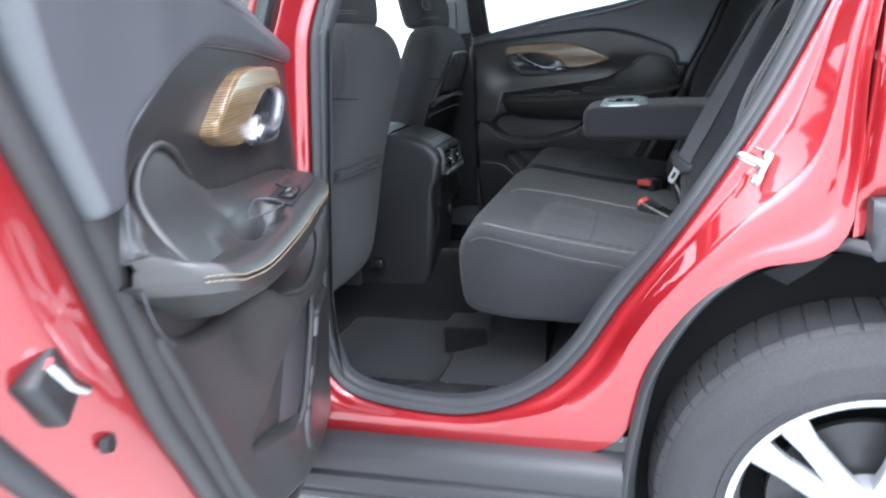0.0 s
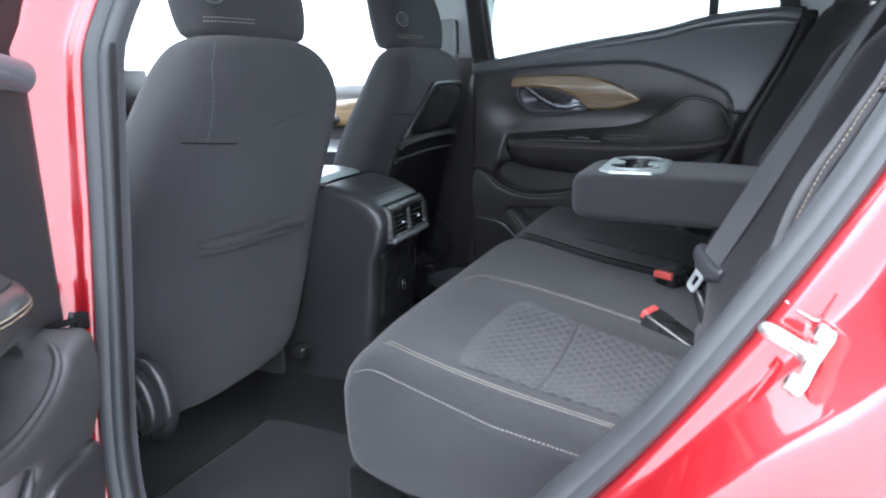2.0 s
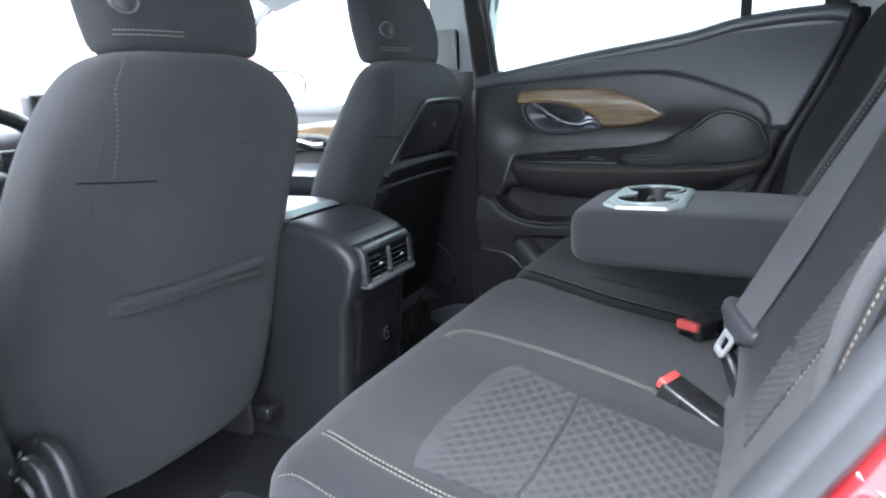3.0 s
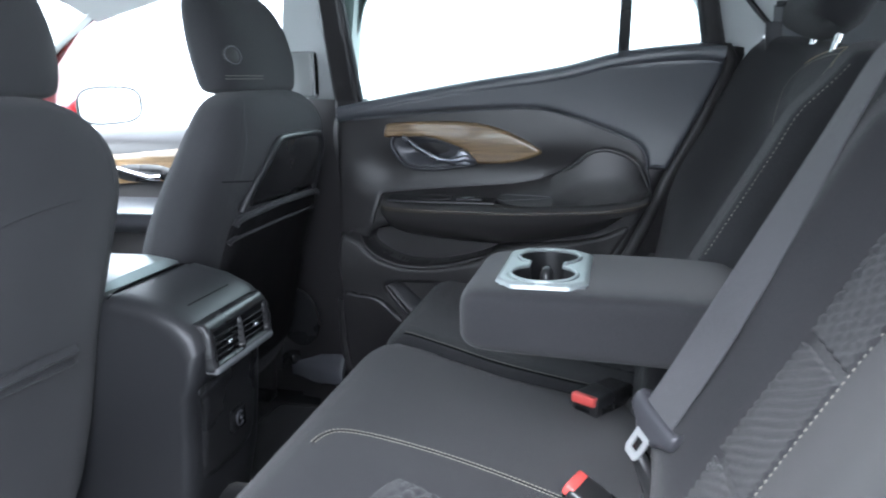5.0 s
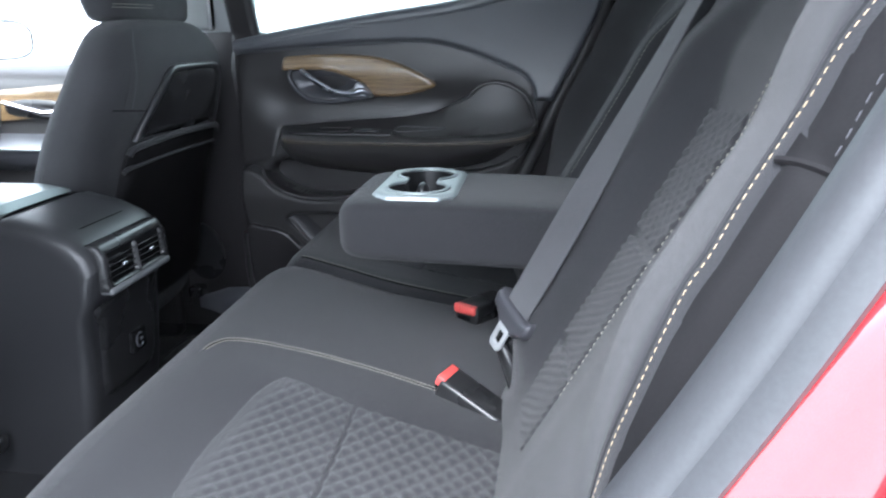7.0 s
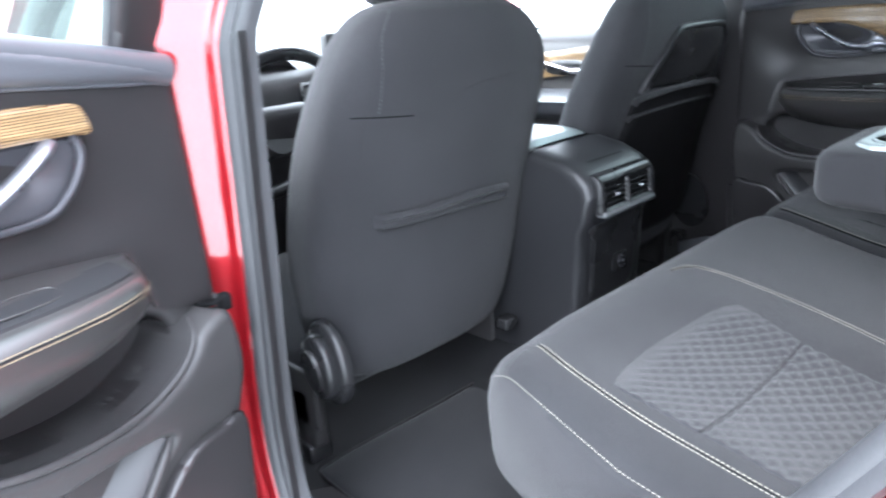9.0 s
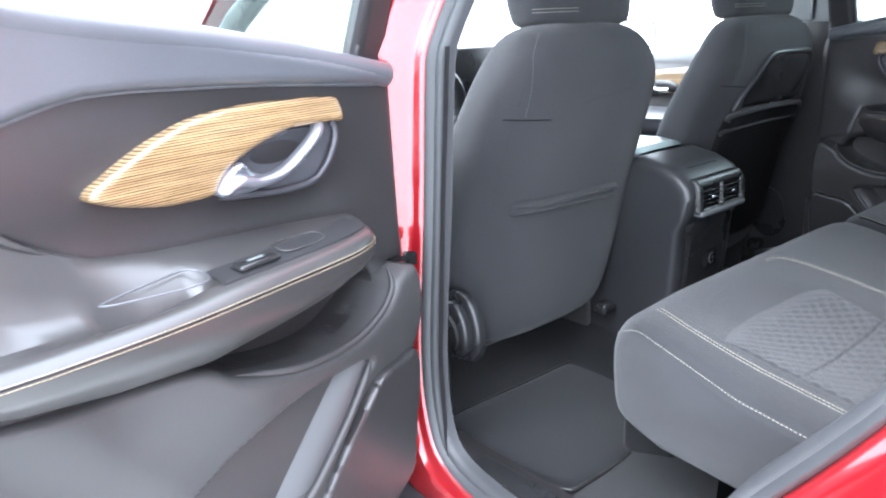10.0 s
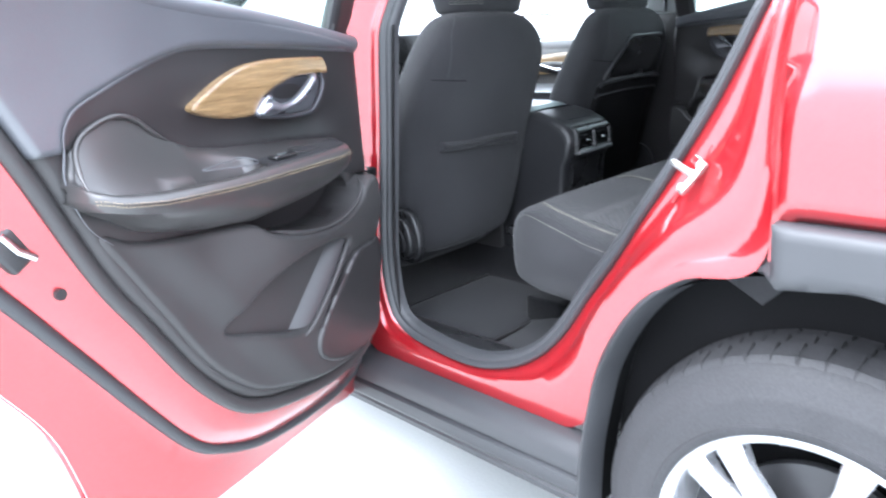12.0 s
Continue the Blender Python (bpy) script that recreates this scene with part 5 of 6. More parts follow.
# Thin darker strips draw the shade inside the two pocket creases.
for dz in (0.0, -0.031):
    ln = [(y, 0.955 + dz - 0.045 * (y + 0.505) + 0.003 * math.sin(18 * y)) for y in np.linspace(-0.512, -0.206 - 0.10 * (dz < 0), 24)]
    part("fold_shade_line", tube(on_back(ln, DRIVER, 0.0015), [0.0012 * soft(0, 3, i) * soft(23, 12, i) + 0.0003 for i in range(24)], 6), FABRIC_D, dback)
rid = panel([(-0.54, 0.88), (-0.15, 0.86), (-0.15, 0.965), (-0.54, 0.985)], lambda a, b, h: (back_at(a, b, DRIVER) + h, a, b), crease, 0.0028, 0.0, 0.0)
part("pocket_crease", rid, FABRIC, dback)
pas, pback = front_seat(PASSENGER, "charcoal fabric passenger seat with a map pocket", 0.020)
pk = [(0.236, 1.062), (0.245, 1.09), (0.284, 1.15), (0.312, 1.182), (0.345, 1.190), (0.48, 1.190), (0.530, 1.184), (0.552, 1.155), (0.574, 1.09), (0.578, 1.062)]
part("pocket_pad", panel(even(curve(pk, 120, True), 100, True), lambda a, b, h: (back_at(a, b, PASSENGER) + h, a, b), lambda a, b: 0.006, 0.010, 0.006, 0.012), GLOSS, pback, "glossy black pocket backing")
part("pocket_piping", tube(on_back([(y, z) for y, z in curve([(0.230, 1.055)] + pk[1:9] + [(0.582, 1.055)], 60)], PASSENGER, 0.004), 0.0075, 8), SCOOP, pback, "grey moulded pocket rim")
lowp = [(0.205, 0.72), (0.202, 0.90), (0.212, 1.03), (0.228, 1.045), (0.385, 1.052), (0.58, 1.045), (0.6, 1.03), (0.61, 0.90), (0.61, 0.72), (0.57, 0.685), (0.24, 0.685)]
part("map_pocket", panel(even(curve(lowp, 160, True), 130, True), lambda a, b, h: (back_at(a, b, PASSENGER) + h, a, b), lambda a, b: 0.010 + 0.006 * soft(0.9, 1.04, b), 0.012, 0.008, 0.014), POCKET_FLANK, pback, "dark stretch map pocket")
part("pocket_hem", tube(on_back([(y, z) for y, z in curve([(0.206, 1.032), (0.228, 1.046), (0.385, 1.054), (0.58, 1.046), (0.61, 1.028)], 40)], PASSENGER, 0.014), 0.007, 8), FABRIC, pback)
part("pocket_band", tube(on_back([(y, z) for y, z in curve([(0.200, 0.998), (0.228, 1.008), (0.385, 1.014), (0.58, 1.008), (0.62, 0.995)], 40)], PASSENGER, 0.013), 0.005, 8), FABRIC_D, pback)

# ---------------------------------------------------------------- centre console
con = thing("centre_console", (-0.45, 0, 0.47), "dark grey centre console with rear air vents and a charging port", "console")
side_prof = [(-0.185, 0.905), (-0.192, 0.930), (-0.215, 0.952), (-0.26, 0.972), (-0.32, 0.985), (-0.40, 0.988), (-0.95, 0.90), (-0.95, 0.50), (-0.42, 0.475), (-0.35, 0.462), (-0.30, 0.470), (-0.262, 0.505), (-0.240, 0.56), (-0.222, 0.66), (-0.212, 0.75), (-0.206, 0.835), (-0.190, 0.862)]
rr = []
for y, k in ((-0.116, 0.90), (-0.1155, 0.935), (-0.113, 0.962), (-0.107, 0.985), (-0.096, 0.997), (-0.080, 1.0), (0.080, 1.0), (0.096, 0.997), (0.107, 0.985), (0.113, 0.962), (0.1155, 0.935), (0.116, 0.90)):
    rr.append([(-0.45 + (x + 0.45) * k, y * (1.0 if z > 0.6 else 0.92), 0.72 + (z - 0.72) * k) for x, z in side_prof])
part("body", loft(rr), CONSOLE_SHADE, con, "soft dark console body, deepened for shade")
part("top_cap", loft([[(-0.45 + (x + 0.45) * k * 1.007, y * 1.012, 0.72 + (z - 0.72) * k * 1.008) for x, z in side_prof[:5]] for y, k in ((-0.116, 0.925), (-0.1155, 0.95), (-0.113, 0.968), (-0.107, 0.987), (-0.096, 0.998), (-0.080, 1.0), (0.080, 1.0), (0.096, 0.998), (0.107, 0.987), (0.113, 0.968), (0.1155, 0.95), (0.116, 0.925))], False, False), SCOOP, con, "satin cap over the rear vents")
part("vent_housing", panel([(-0.092, 0.868), (0.092, 0.868), (0.096, 0.90), (0.094, 0.945), (-0.094, 0.945), (-0.096, 0.90)], lambda a, b, h: (h - 0.55 * max(0, b - 0.925) - 0.10 * max(0, b - 0.87), a, b), lambda a, b: -0.170, 0.004, 0.005, 0.025, holes=([(-0.081, 0.880), (-0.005, 0.880), (-0.005, 0.927), (-0.079, 0.927)], [(0.005, 0.880), (0.081, 0.880), (0.079, 0.927), (0.005, 0.927)])), GLOSS, con, "satin vent surround")
part("vent_back", box((-0.210, -0.088, 0.874), (-0.1815, 0.088, 0.934), 0.0), LINER, con)
for s in (-1, 1):
    for z in (0.888, 0.898, 0.908, 0.918):
        part("vent_slat", box((-0.1825, s * 0.042 - 0.038, z - 0.0008), (-0.1755, s * 0.042 + 0.038, z + 0.0008), 0.0005, 1), GLOSS, con)
    part("vent_tab", box((-0.180, s * 0.042 - 0.006, 0.8990), (-0.171, s * 0.042 + 0.006, 0.9050), 0.002), CHROME, con, "chrome vent tab")
part("lower_lip", box((-0.205, -0.092, 0.862), (-0.168, 0.092, 0.877), 0.007, 3), CARGO, con, "satin lip under the vents")
part("port_panel", panel(even(curve([(-0.080, 0.845), (0.080, 0.845), (0.084, 0.80), (0.080, 0.70), (0.060, 0.672), (-0.060, 0.672), (-0.080, 0.70), (-0.084, 0.80)], 120, True), 90, True), lambda a, b, h: (h - 0.10 * (0.845 - b), a, b), lambda a, b: -0.198, 0.008, 0.005, 0.02), GLOSS, con, "gloss black lower panel")
pr = part("port_frame", box((-0.214, -0.010, 0.722), (-0.201, 0.034, 0.762), 0.003, 2), LINER, con, "square charging port")
part("port_ring", tube([(-0.2005, 0.012 + 0.0105 * math.cos(t), 0.742 + 0.0125 * math.sin(t)) for t in np.linspace(0.9, 5.6, 20)], 0.0017, 6), BOWL, pr, "dull grey port ring")
part("port_mark", box((-0.202, 0.0135, 0.739), (-0.1990, 0.0215, 0.745), 0.001, 1), BOWL, pr)
lid = []
for x, z in ((-0.345, 0.982), (-0.355, 1.000), (-0.40, 1.006), (-0.60, 1.004), (-0.70, 0.995), (-0.71, 0.97)):
    lid.append([(x, y, z - 0.010 * (abs(y) / 0.10) ** 5) for y in np.linspace(-0.104, 0.104, 13)])
# Silver colour imitates the windscreen sky mirrored in the lid.
part("armrest_lid", loft(lid, False, False), SILVER, con, "padded console lid, silvered to imitate its sky reflection")
part("lid_seam", tube([(-0.335, y, 0.9885 - 0.010 * (abs(y) / 0.11) ** 5) for y in np.linspace(-0.108, 0.108, 12)], 0.0025, 6), LINER, con)
part("top_groove", tube([(-0.232, y, 0.961) for y in np.linspace(-0.06, 0.06, 6)], 0.0018, 6), LINER, con)

# ---------------------------------------------------------------- rear bench
bench = thing("bench_seat", (0.2, 0, 0.6), "charcoal rear bench with quilted inserts and tan stitching", "car seat")


def seat_top(x, y):
    """Height of the bench cushion."""
    z = 0.838 - 0.17 * max(0.0, x - 0.03)
    dish = 0.012 * math.exp(-((abs(y + 0.40) if y < 0.2 else abs(y - 0.45)) / 0.12) ** 4) * soft(0.02, 0.14, x)
    if x < 0.05:
        z -= 0.030 * ((0.05 - x) / 0.07) ** 2
    return z - dish


def cushion(y0, y1, flare0, flare1):
    """One cushion between y0 and y1; its ends may widen towards the rear."""
    ks = [0, 0.004, 0.014, 0.03, 0.05]
    ys = [("a", k) for k in ks] + [("m", t) for t in np.linspace(0, 1, 22)[1:-1]] + [("b", k) for k in ks[::-1]]
    prof = [(0.47, 0.636), (0.10, 0.642), (0.035, 0.646), (0.008, 0.652), (-0.008, 0.662), (-0.016, 0.684), (-0.020, 0.73), (-0.020, 0.785), (-0.014, 0.806), (-0.003, 0.821), (0.012, 0.830), (0.03, None), (0.06, None)] + [(x, None) for x in np.linspace(0.09, 0.46, 16)] + [(0.475, 0.74)]
    rings = []
    for kind, k in ys:
        r = []
        for x, z in prof:
            f = min(1.0, max(0.0, (x + 0.02) / 0.25))
            a, b = y0 - flare0 * f, y1 + flare1 * f
            if kind == "a":
                y = a + k
            elif kind == "b":
                y = b - k
            else:
                y = a + 0.05 + (b - a - 0.10) * k
            if z is None:
                z = seat_top(x, y)
            s = 0.0
            if kind in "ab":
                s = 0.019 * (1 - math.sqrt(max(0.0, 1 - (1 - min(1.0, k / 0.05)) ** 2)))
            zz = z - s if z > 0.73 else z + s
            xx = x + s if x < 0.1 else x
            xx -= 0.013 * soft(-0.60, -0.40, y) * soft(0.26, 0.10, y) * soft(0.12, 0.0, x)
            r.append((xx, y, zz))
        rings.append(r)
    return loft(rings, True, True)


left = part("cushion", cushion(-0.612, 0.208, 0.055, -0.052), FABRIC_SHADE, bench, "wide charcoal cushion")
right = part("cushion", cushion(0.220, 0.640, 0.052, 0.03), FABRIC_SHADE, bench, "narrow charcoal cushion")


def on_seat(pts, h=0.0):
    return [(x, y, seat_top(x, y) + h) for x, y in pts]


def double_seam(line, host, threads=(0.0036, -0.0036), mat=None):
    c = curve(line, 60)
    t = np.gradient(c, axis=0)
    t /= np.linalg.norm(t, axis=1)[:, None]
    bm = bmesh.new()
    tube(on_seat(c, -0.0008), 0.0016, 6, bm)
    part("seam", bm, LINER, host)
    st = bmesh.new()
    for d in threads:
        stitches(on_seat([(p[0] - q[1] * d, p[1] + q[0] * d) for p, q in zip(c, t)], 0.0004), (0, 0, 1), 0.0042, 0.0016, 0.00068, st)
    part("stitching", st, mat or THREAD_W, host, "pale double stitching")


double_seam([(0.030, -0.545), (0.10, -0.562), (0.20, -0.578), (0.30, -0.582), (0.42, -0.584)], left)
double_seam([(0.031, -0.204), (0.036, -0.184), (0.050, -0.166), (0.080, -0.156), (0.13, -0.153), (0.20, -0.156), (0.28, -0.167), (0.36, -0.184)], left)
double_seam([(0.030, 0.226), (0.12, 0.207), (0.23, 0.184), (0.40, 0.183)], right, (0.004,))
edge = [(x + 0.011, -0.608 - 0.055 * min(1.0, (x + 0.031) / 0.25), seat_top(x, -0.61) - 0.0112) for x in np.linspace(0.004, 0.42, 40)]
stb = stitches([(x, y, z + 0.0010) for x, y, z in edge], (0, -0.6, 0.8), 0.0038, 0.0020, 0.00045)
part("edge_stitching", stb, THREAD_W, left, "pale stitching along the cushion edge")


def quilted(a, b, cell=0.0130, deep=0.0029):
    u, v = (a + b) / cell * 0.5, (a - b) / cell * 0.5
    return deep * abs(math.sin(math.pi * u)) ** 0.7 * abs(math.sin(math.pi * v)) ** 0.7


def quilt_on_seat(yc, host):
    arc = [(0.145, yc - 0.155), (0.127, yc - 0.10), (0.120, yc - 0.02), (0.126, yc + 0.08), (0.140, yc + 0.135), (0.157, yc + 0.165)]
    a = [tuple(p) for p in curve(arc, 30)] + [(0.2597, yc + 0.132), (0.2597, yc - 0.158)]
    b = [(0.2622, yc - 0.158), (0.2622, yc + 0.130), (0.40, yc + 0.108), (0.46, yc + 0.10), (0.46, yc - 0.16)]
    for p in (a, b):
        part("quilted_insert", panel(even(p, 120, True), lambda x, y, h: (x, y, seat_top(x, y) + h), lambda x, y: 0.0008 + quilted(x * 1.25, y) * soft(0.006, 0.034, x - np.interp(y, [q[1] for q in arc], [q[0] for q in arc])), 0.0026, 0.0032, 0.008), QUILT, host, "quilted grey insert")


quilt_on_seat(-0.395, left)
quilt_on_seat(0.44, right)

# backrest
BO, BV, BN = Vector((0.46, 0, 0.80)), Vector((0.475, 0, 0.880)), Vector((-0.880, 0, 0.475))


def on_rest(y, v, h):
    """A place on the rear backrest: sideways, up the slope, proud of it."""
    p = BO + BV * v + BN * h
    return (p.x, y, p.z)


def rest_height(y, v):
    o = abs(y)
    b = 0.078 * soft(0.42, 0.69, o) * soft(0.04, 0.33, v) - 0.11 * soft(0.712, 0.82, o)
    b += 0.012 * soft(0.42, 0.50, v) - 0.024 * soft(0.58, 0.67, v)
    b -= 0.010 * math.exp(-((o - 0.32) / 0.10) ** 4) * soft(0.50, 0.40, v)
    b += 0.046 * soft(0.265, 0.185, o) * soft(-0.02, 0.10, v) * (1 - 0.75 * soft(0.42, 0.60, v))
    return b


def brick_rib(o, v):
    """Rows of short raised blocks, each row set off by half a block."""
    r = (v - 0.56 * o) / 0.0135
    row = math.floor(r)
    a, b = abs(math.sin(math.pi * r)), abs(math.sin(math.pi * (o / 0.016 + 0.5 * (row % 2))))
    return 0.0048 * a ** 0.6 * (0.45 + 0.55 * b ** 0.5)


def fine_rib(o, v):
    return 0.0042 * abs(math.sin(math.pi * (v - 0.58 * o + 0.0012 * math.sin(o / 0.012)) / 0.0125)) ** 0.8


for s in (-1, 1):
    inner = [(0.152, -0.06), (0.150, 0.20), (0.136, 0.36), (0.110, 0.52), (0.105, 0.57)] if s < 0 else [(0.100, -0.06), (0.098, 0.30), (0.105, 0.57)]
    pol = inner + [(0.13, 0.612), (0.20, 0.632), (0.40, 0.642), (0.56, 0.645), (0.690, 0.625), (0.765, 0.57), (0.790, 0.38), (0.782, 0.24), (0.752, 0.12), (0.70, 0.02), (0.60, -0.06)]
    pol = [(s * a, b) for a, b in pol]
    host = part("backrest", panel(even(curve(pol, 200, True), 160, True), on_rest, rest_height, 0.009, 0.032, 0.12), FABRIC_D, bench, "charcoal backrest")
    q1 = [(s * 0.250, 0.432), (s * 0.378, 0.443), (s * 0.362, 0.281), (s * 0.252, 0.281)]
    q2 = [(s * 0.252, 0.272), (s * 0.361, 0.272), (s * 0.364, 0.124), (s * 0.250, 0.124)]
    q3 = [(s * 0.250, 0.116), (s * 0.364, 0.116), (s * 0.364, 0.015), (s * 0.256, 0.015)]
    for q, r in ((q1, brick_rib), (q2, fine_rib), (q3, fine_rib)):
        part("quilted_insert", panel(even(q, 140, True), on_rest, lambda y, v: rest_height(y, v) + 0.0006 + r(abs(y), v), 0.0030, 0.005, 0.008), QUILT, host, "ribbed grey insert")
    inn = curve([(s * 0.368, 0.10), (s * 0.364, 0.18), (s * 0.363, 0.26), (s * 0.367, 0.36), (s * 0.390, 0.44), (s * 0.432, 0.50), (s * 0.455, 0.535), (s * 0.442, 0.566), (s * 0.40, 0.583), (s * 0.33, 0.594), (s * 0.25, 0.594), (s * 0.21, 0.572), (s * 0.18, 0.545)], 110)
    part("stitching", stitches([on_rest(y, v, rest_height(y, v) + 0.0008) for y, v in inn], tuple(BN), 0.004, 0.0035, 0.0007), THREAD_W, host, "pale stitching")
    lip = curve([(s * (a + 0.016), b) for a, b in inner], 60)
    part("edge_stitching", stitches([on_rest(y, v, rest_height(y, v) - 0.0045) for y, v in lip], tuple(BN), 0.004, 0.0035, 0.0007), THREAD_W, host, "pale stitching along the inner edge")
    top = inn[70:]
    part("top_stitching", stitches([on_rest(y * 0.985, v + 0.013, rest_height(y * 0.985, v + 0.013) + 0.0008) for y, v in top], tuple(BN), 0.006, 0.0012, 0.0007), THREAD, host, "tan second row of stitching")
    outl = curve([(s * a, b) for a, b in ((0.700, 0.12), (0.716, 0.18), (0.724, 0.25), (0.727, 0.286), (0.726, 0.316), (0.722, 0.346), (0.722, 0.365), (0.718, 0.40), (0.717, 0.429), (0.720, 0.446), (0.724, 0.472), (0.728, 0.492), (0.729, 0.52), (0.722, 0.565), (0.69, 0.606), (0.65, 0.628))], 90)
    part("bolster_welt", tube([on_rest(y - s * 0.004, v, rest_height(y - s * 0.004, v) - 0.0002) for y, v in outl], 0.0016, 6), FABRIC_D, host)
    part("bolster_stitching", stitches([on_rest(y, v, rest_height(y, v) + 0.0004) for y, v in outl], tuple(BN), 0.0032, 0.0022, 0.00042), THREAD, host, "tan stitching along the side bolster")
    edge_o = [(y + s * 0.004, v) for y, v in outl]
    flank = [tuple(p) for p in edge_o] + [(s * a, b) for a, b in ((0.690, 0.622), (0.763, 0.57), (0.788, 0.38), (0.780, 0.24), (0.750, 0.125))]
    # The shade on the bolster side is put into this darker colour.
    part("side_bolster", panel(even(flank, 160, True), on_rest, lambda y, v: rest_height(y, v) + 0.0014 + 0.0035 * soft(0.0, 0.012, abs(v - 0.424)) * soft(0.722, 0.740, abs(y)), 0.007, 0.003, 0.006), POCKET_FLANK, host, "smooth bolster side, its shade set in a near-black colour")
    part("bolster_seam", tube([on_rest(y, v, rest_height(y, v) + 0.0012) for y, v in curve([(s * 0.722, 0.417), (s * 0.74, 0.423), (s * 0.785, 0.427)], 20)], 0.0022, 6), POCKET_FLANK, host)
    part("flank_stitching", stitches([on_rest(y, v, rest_height(y, v) + 0.0042) for y, v in curve([(s * 0.741, 0.430), (s * 0.742, 0.46), (s * 0.746, 0.52), (s * 0.744, 0.565)], 40)], tuple(BN), 0.005, 0.003, 0.0005), BOWL, host, "grey stitching on the bolster side")
    # head restraint, lowered on the top edge
    hr = []
    for k, d, w in ((0.0, 0.02, 0.08), (0.006, 0.04, 0.125), (0.03, 0.052, 0.14), (0.08, 0.055, 0.145), (0.12, 0.048, 0.135), (0.145, 0.03, 0.10), (0.15, 0.012, 0.06)):
        c = BO + BV * ((0.672 if s < 0 else 0.630) + k) + BN * (0.040 if s > 0 else 0.020)
        hr.append([(c.x + BN.x * a, s * 0.42 + b, c.z + BN.z * a) for a, b in ellipse(0, 0, d, w, 36, 3.0)])
    rest = thing("rear_head_restraint", (0.74, s * 0.42, 1.33), "charcoal rear head restraint on chrome posts", "headrest", "rear head restraints")
    part("pad", loft(hr), FABRIC_D, rest)
    for y in (-0.08, 0.08):
        a, b = BO + BV * 0.56 - BN * 0.010, BO + BV * 0.70 + BN * (0.030 if s > 0 else 0.014)
        part("post", tube([(a.x, s * 0.42 + y, a.z), (b.x, s * 0.42 + y, b.z)], 0.006, 10), CHROME, rest)
part("middle_backrest", panel(even([(-0.172, -0.06), (-0.172, 0.60), (-0.16, 0.614), (0.085, 0.614), (0.096, 0.60), (0.096, -0.06)], 90, True), on_rest, lambda y, v: -0.055 + 0.052 * soft(0.36, 0.52, v), 0.012, 0.02, 0.08), FABRIC_D, bench, "dark recess behind the folded armrest")

rel = part("release_bezel", box((-0.055, -0.012, -0.006), (0.055, 0.012, 0.008), 0.005, 2, m=Matrix.Translation(on_rest(-0.075, 0.620, 0.004)) @ pose(0, 0, 0, 0, 0, 90)), GLOSS, bench, "black folding release bezel")
part("release_button", box((-0.020, -0.008, 0.004), (0.010, 0.008, 0.012), 0.003, 2, m=Matrix.Translation(on_rest(-0.060, 0.620, 0.004)) @ pose(0, 0, 0, 0, 0, 90)), BOWL, rel, "grey release button")

# folded centre armrest with cup holders
ap = []
for x, z0, z1, w in curve(((0.215, 0.985, 1.018, 0.092), (0.219, 0.968, 1.034, 0.110), (0.235, 0.958, 1.042, 0.120), (0.27, 0.955, 1.044, 0.124), (0.40, 0.952, 1.044, 0.126), (0.50, 0.950, 1.042, 0.126), (0.56, 0.955, 1.036, 0.126), (0.575, 0.97, 1.02, 0.12)), 50):
    ap.append([(x, -0.042 + a, (z0 + z1) / 2 + b) for a, b in ellipse(0, 0, w, (z1 - z0) / 2, 60, 6.0)])
pad = loft(ap)
# the pad is open under the cup holder plate
bmesh.ops.delete(pad, geom=[f for f in pad.faces if f.calc_center_median().z > 1.03 and len(f.verts) == 4 and all(0.262 < v.co.x < 0.373 and -0.140 < v.co.y < 0.052 for v in f.verts)], context="FACES")
arm = part("centre_armrest", pad, FABRIC_SHADE, bench, "charcoal fold-down armrest with two cup holders")
oct_ = [(0.258, -0.122), (0.258, 0.034), (0.280, 0.056), (0.354, 0.056), (0.376, 0.034), (0.376, -0.122), (0.354, -0.144), (0.280, -0.144)]
merged = [(0.317 + 0.043 * math.cos(t), 0.003 + 0.043 * math.sin(t)) for t in np.linspace(-0.98, math.pi + 0.98, 34)] + [(0.317 + 0.043 * math.cos(t), -0.091 + 0.043 * math.sin(t)) for t in np.linspace(math.pi - 0.98, 2 * math.pi + 0.98, 34)]


def well_ring(k, z):
    """The outline of the two cup wells, drawn in by k metres, at the height z."""
    c = np.array([(0.317, 0.003) if b > -0.044 else (0.317, -0.091) for _, b in merged])
    return [(m[0] + (p[0] - m[0]) * (1 - k / 0.043), m[1] + (p[1] - m[1]) * (1 - k / 0.043), z) for p, m in zip(merged, c)]


part("holder_plate", panel(even(oct_, 120, True), lambda a, b, h: (a, b, h), lambda a, b: 1.0490, 0.004, 0.004, 0.010, holes=(merged,)), SILVER, arm, "silver cup holder surround")
part("holder_rim", tube(well_ring(-0.0005, 1.0488), 0.0030, 8, closed=True), SILVER, arm)
cup = loft([well_ring(0.000, 1.0485), well_ring(0.0010, 1.040), well_ring(0.0025, 1.000), well_ring(0.0060, 0.993), well_ring(0.010, 0.991)], True, False)
cup.faces.new([cup.verts.new(p) for p in well_ring(0.010, 0.991)])
part("cup_well", cup, WELL, arm, "dark grey cup wells")
part("holder_post", loft([[(0.317 + r * math.cos(t) * 0.55, -0.044 + r * math.sin(t), z) for t in np.linspace(0, 2 * math.pi, 24, endpoint=False)] for r, z in ((0.020, 0.992), (0.018, 1.02), (0.016, 1.036), (0.012, 1.043), (0.005, 1.046))]), GLOSS, arm, "black divider between the wells")
part("pull_tab", box((0.203, -0.055, 0.958), (0.216, -0.022, 0.984), 0.004), GLOSS, arm, "black pull tab")

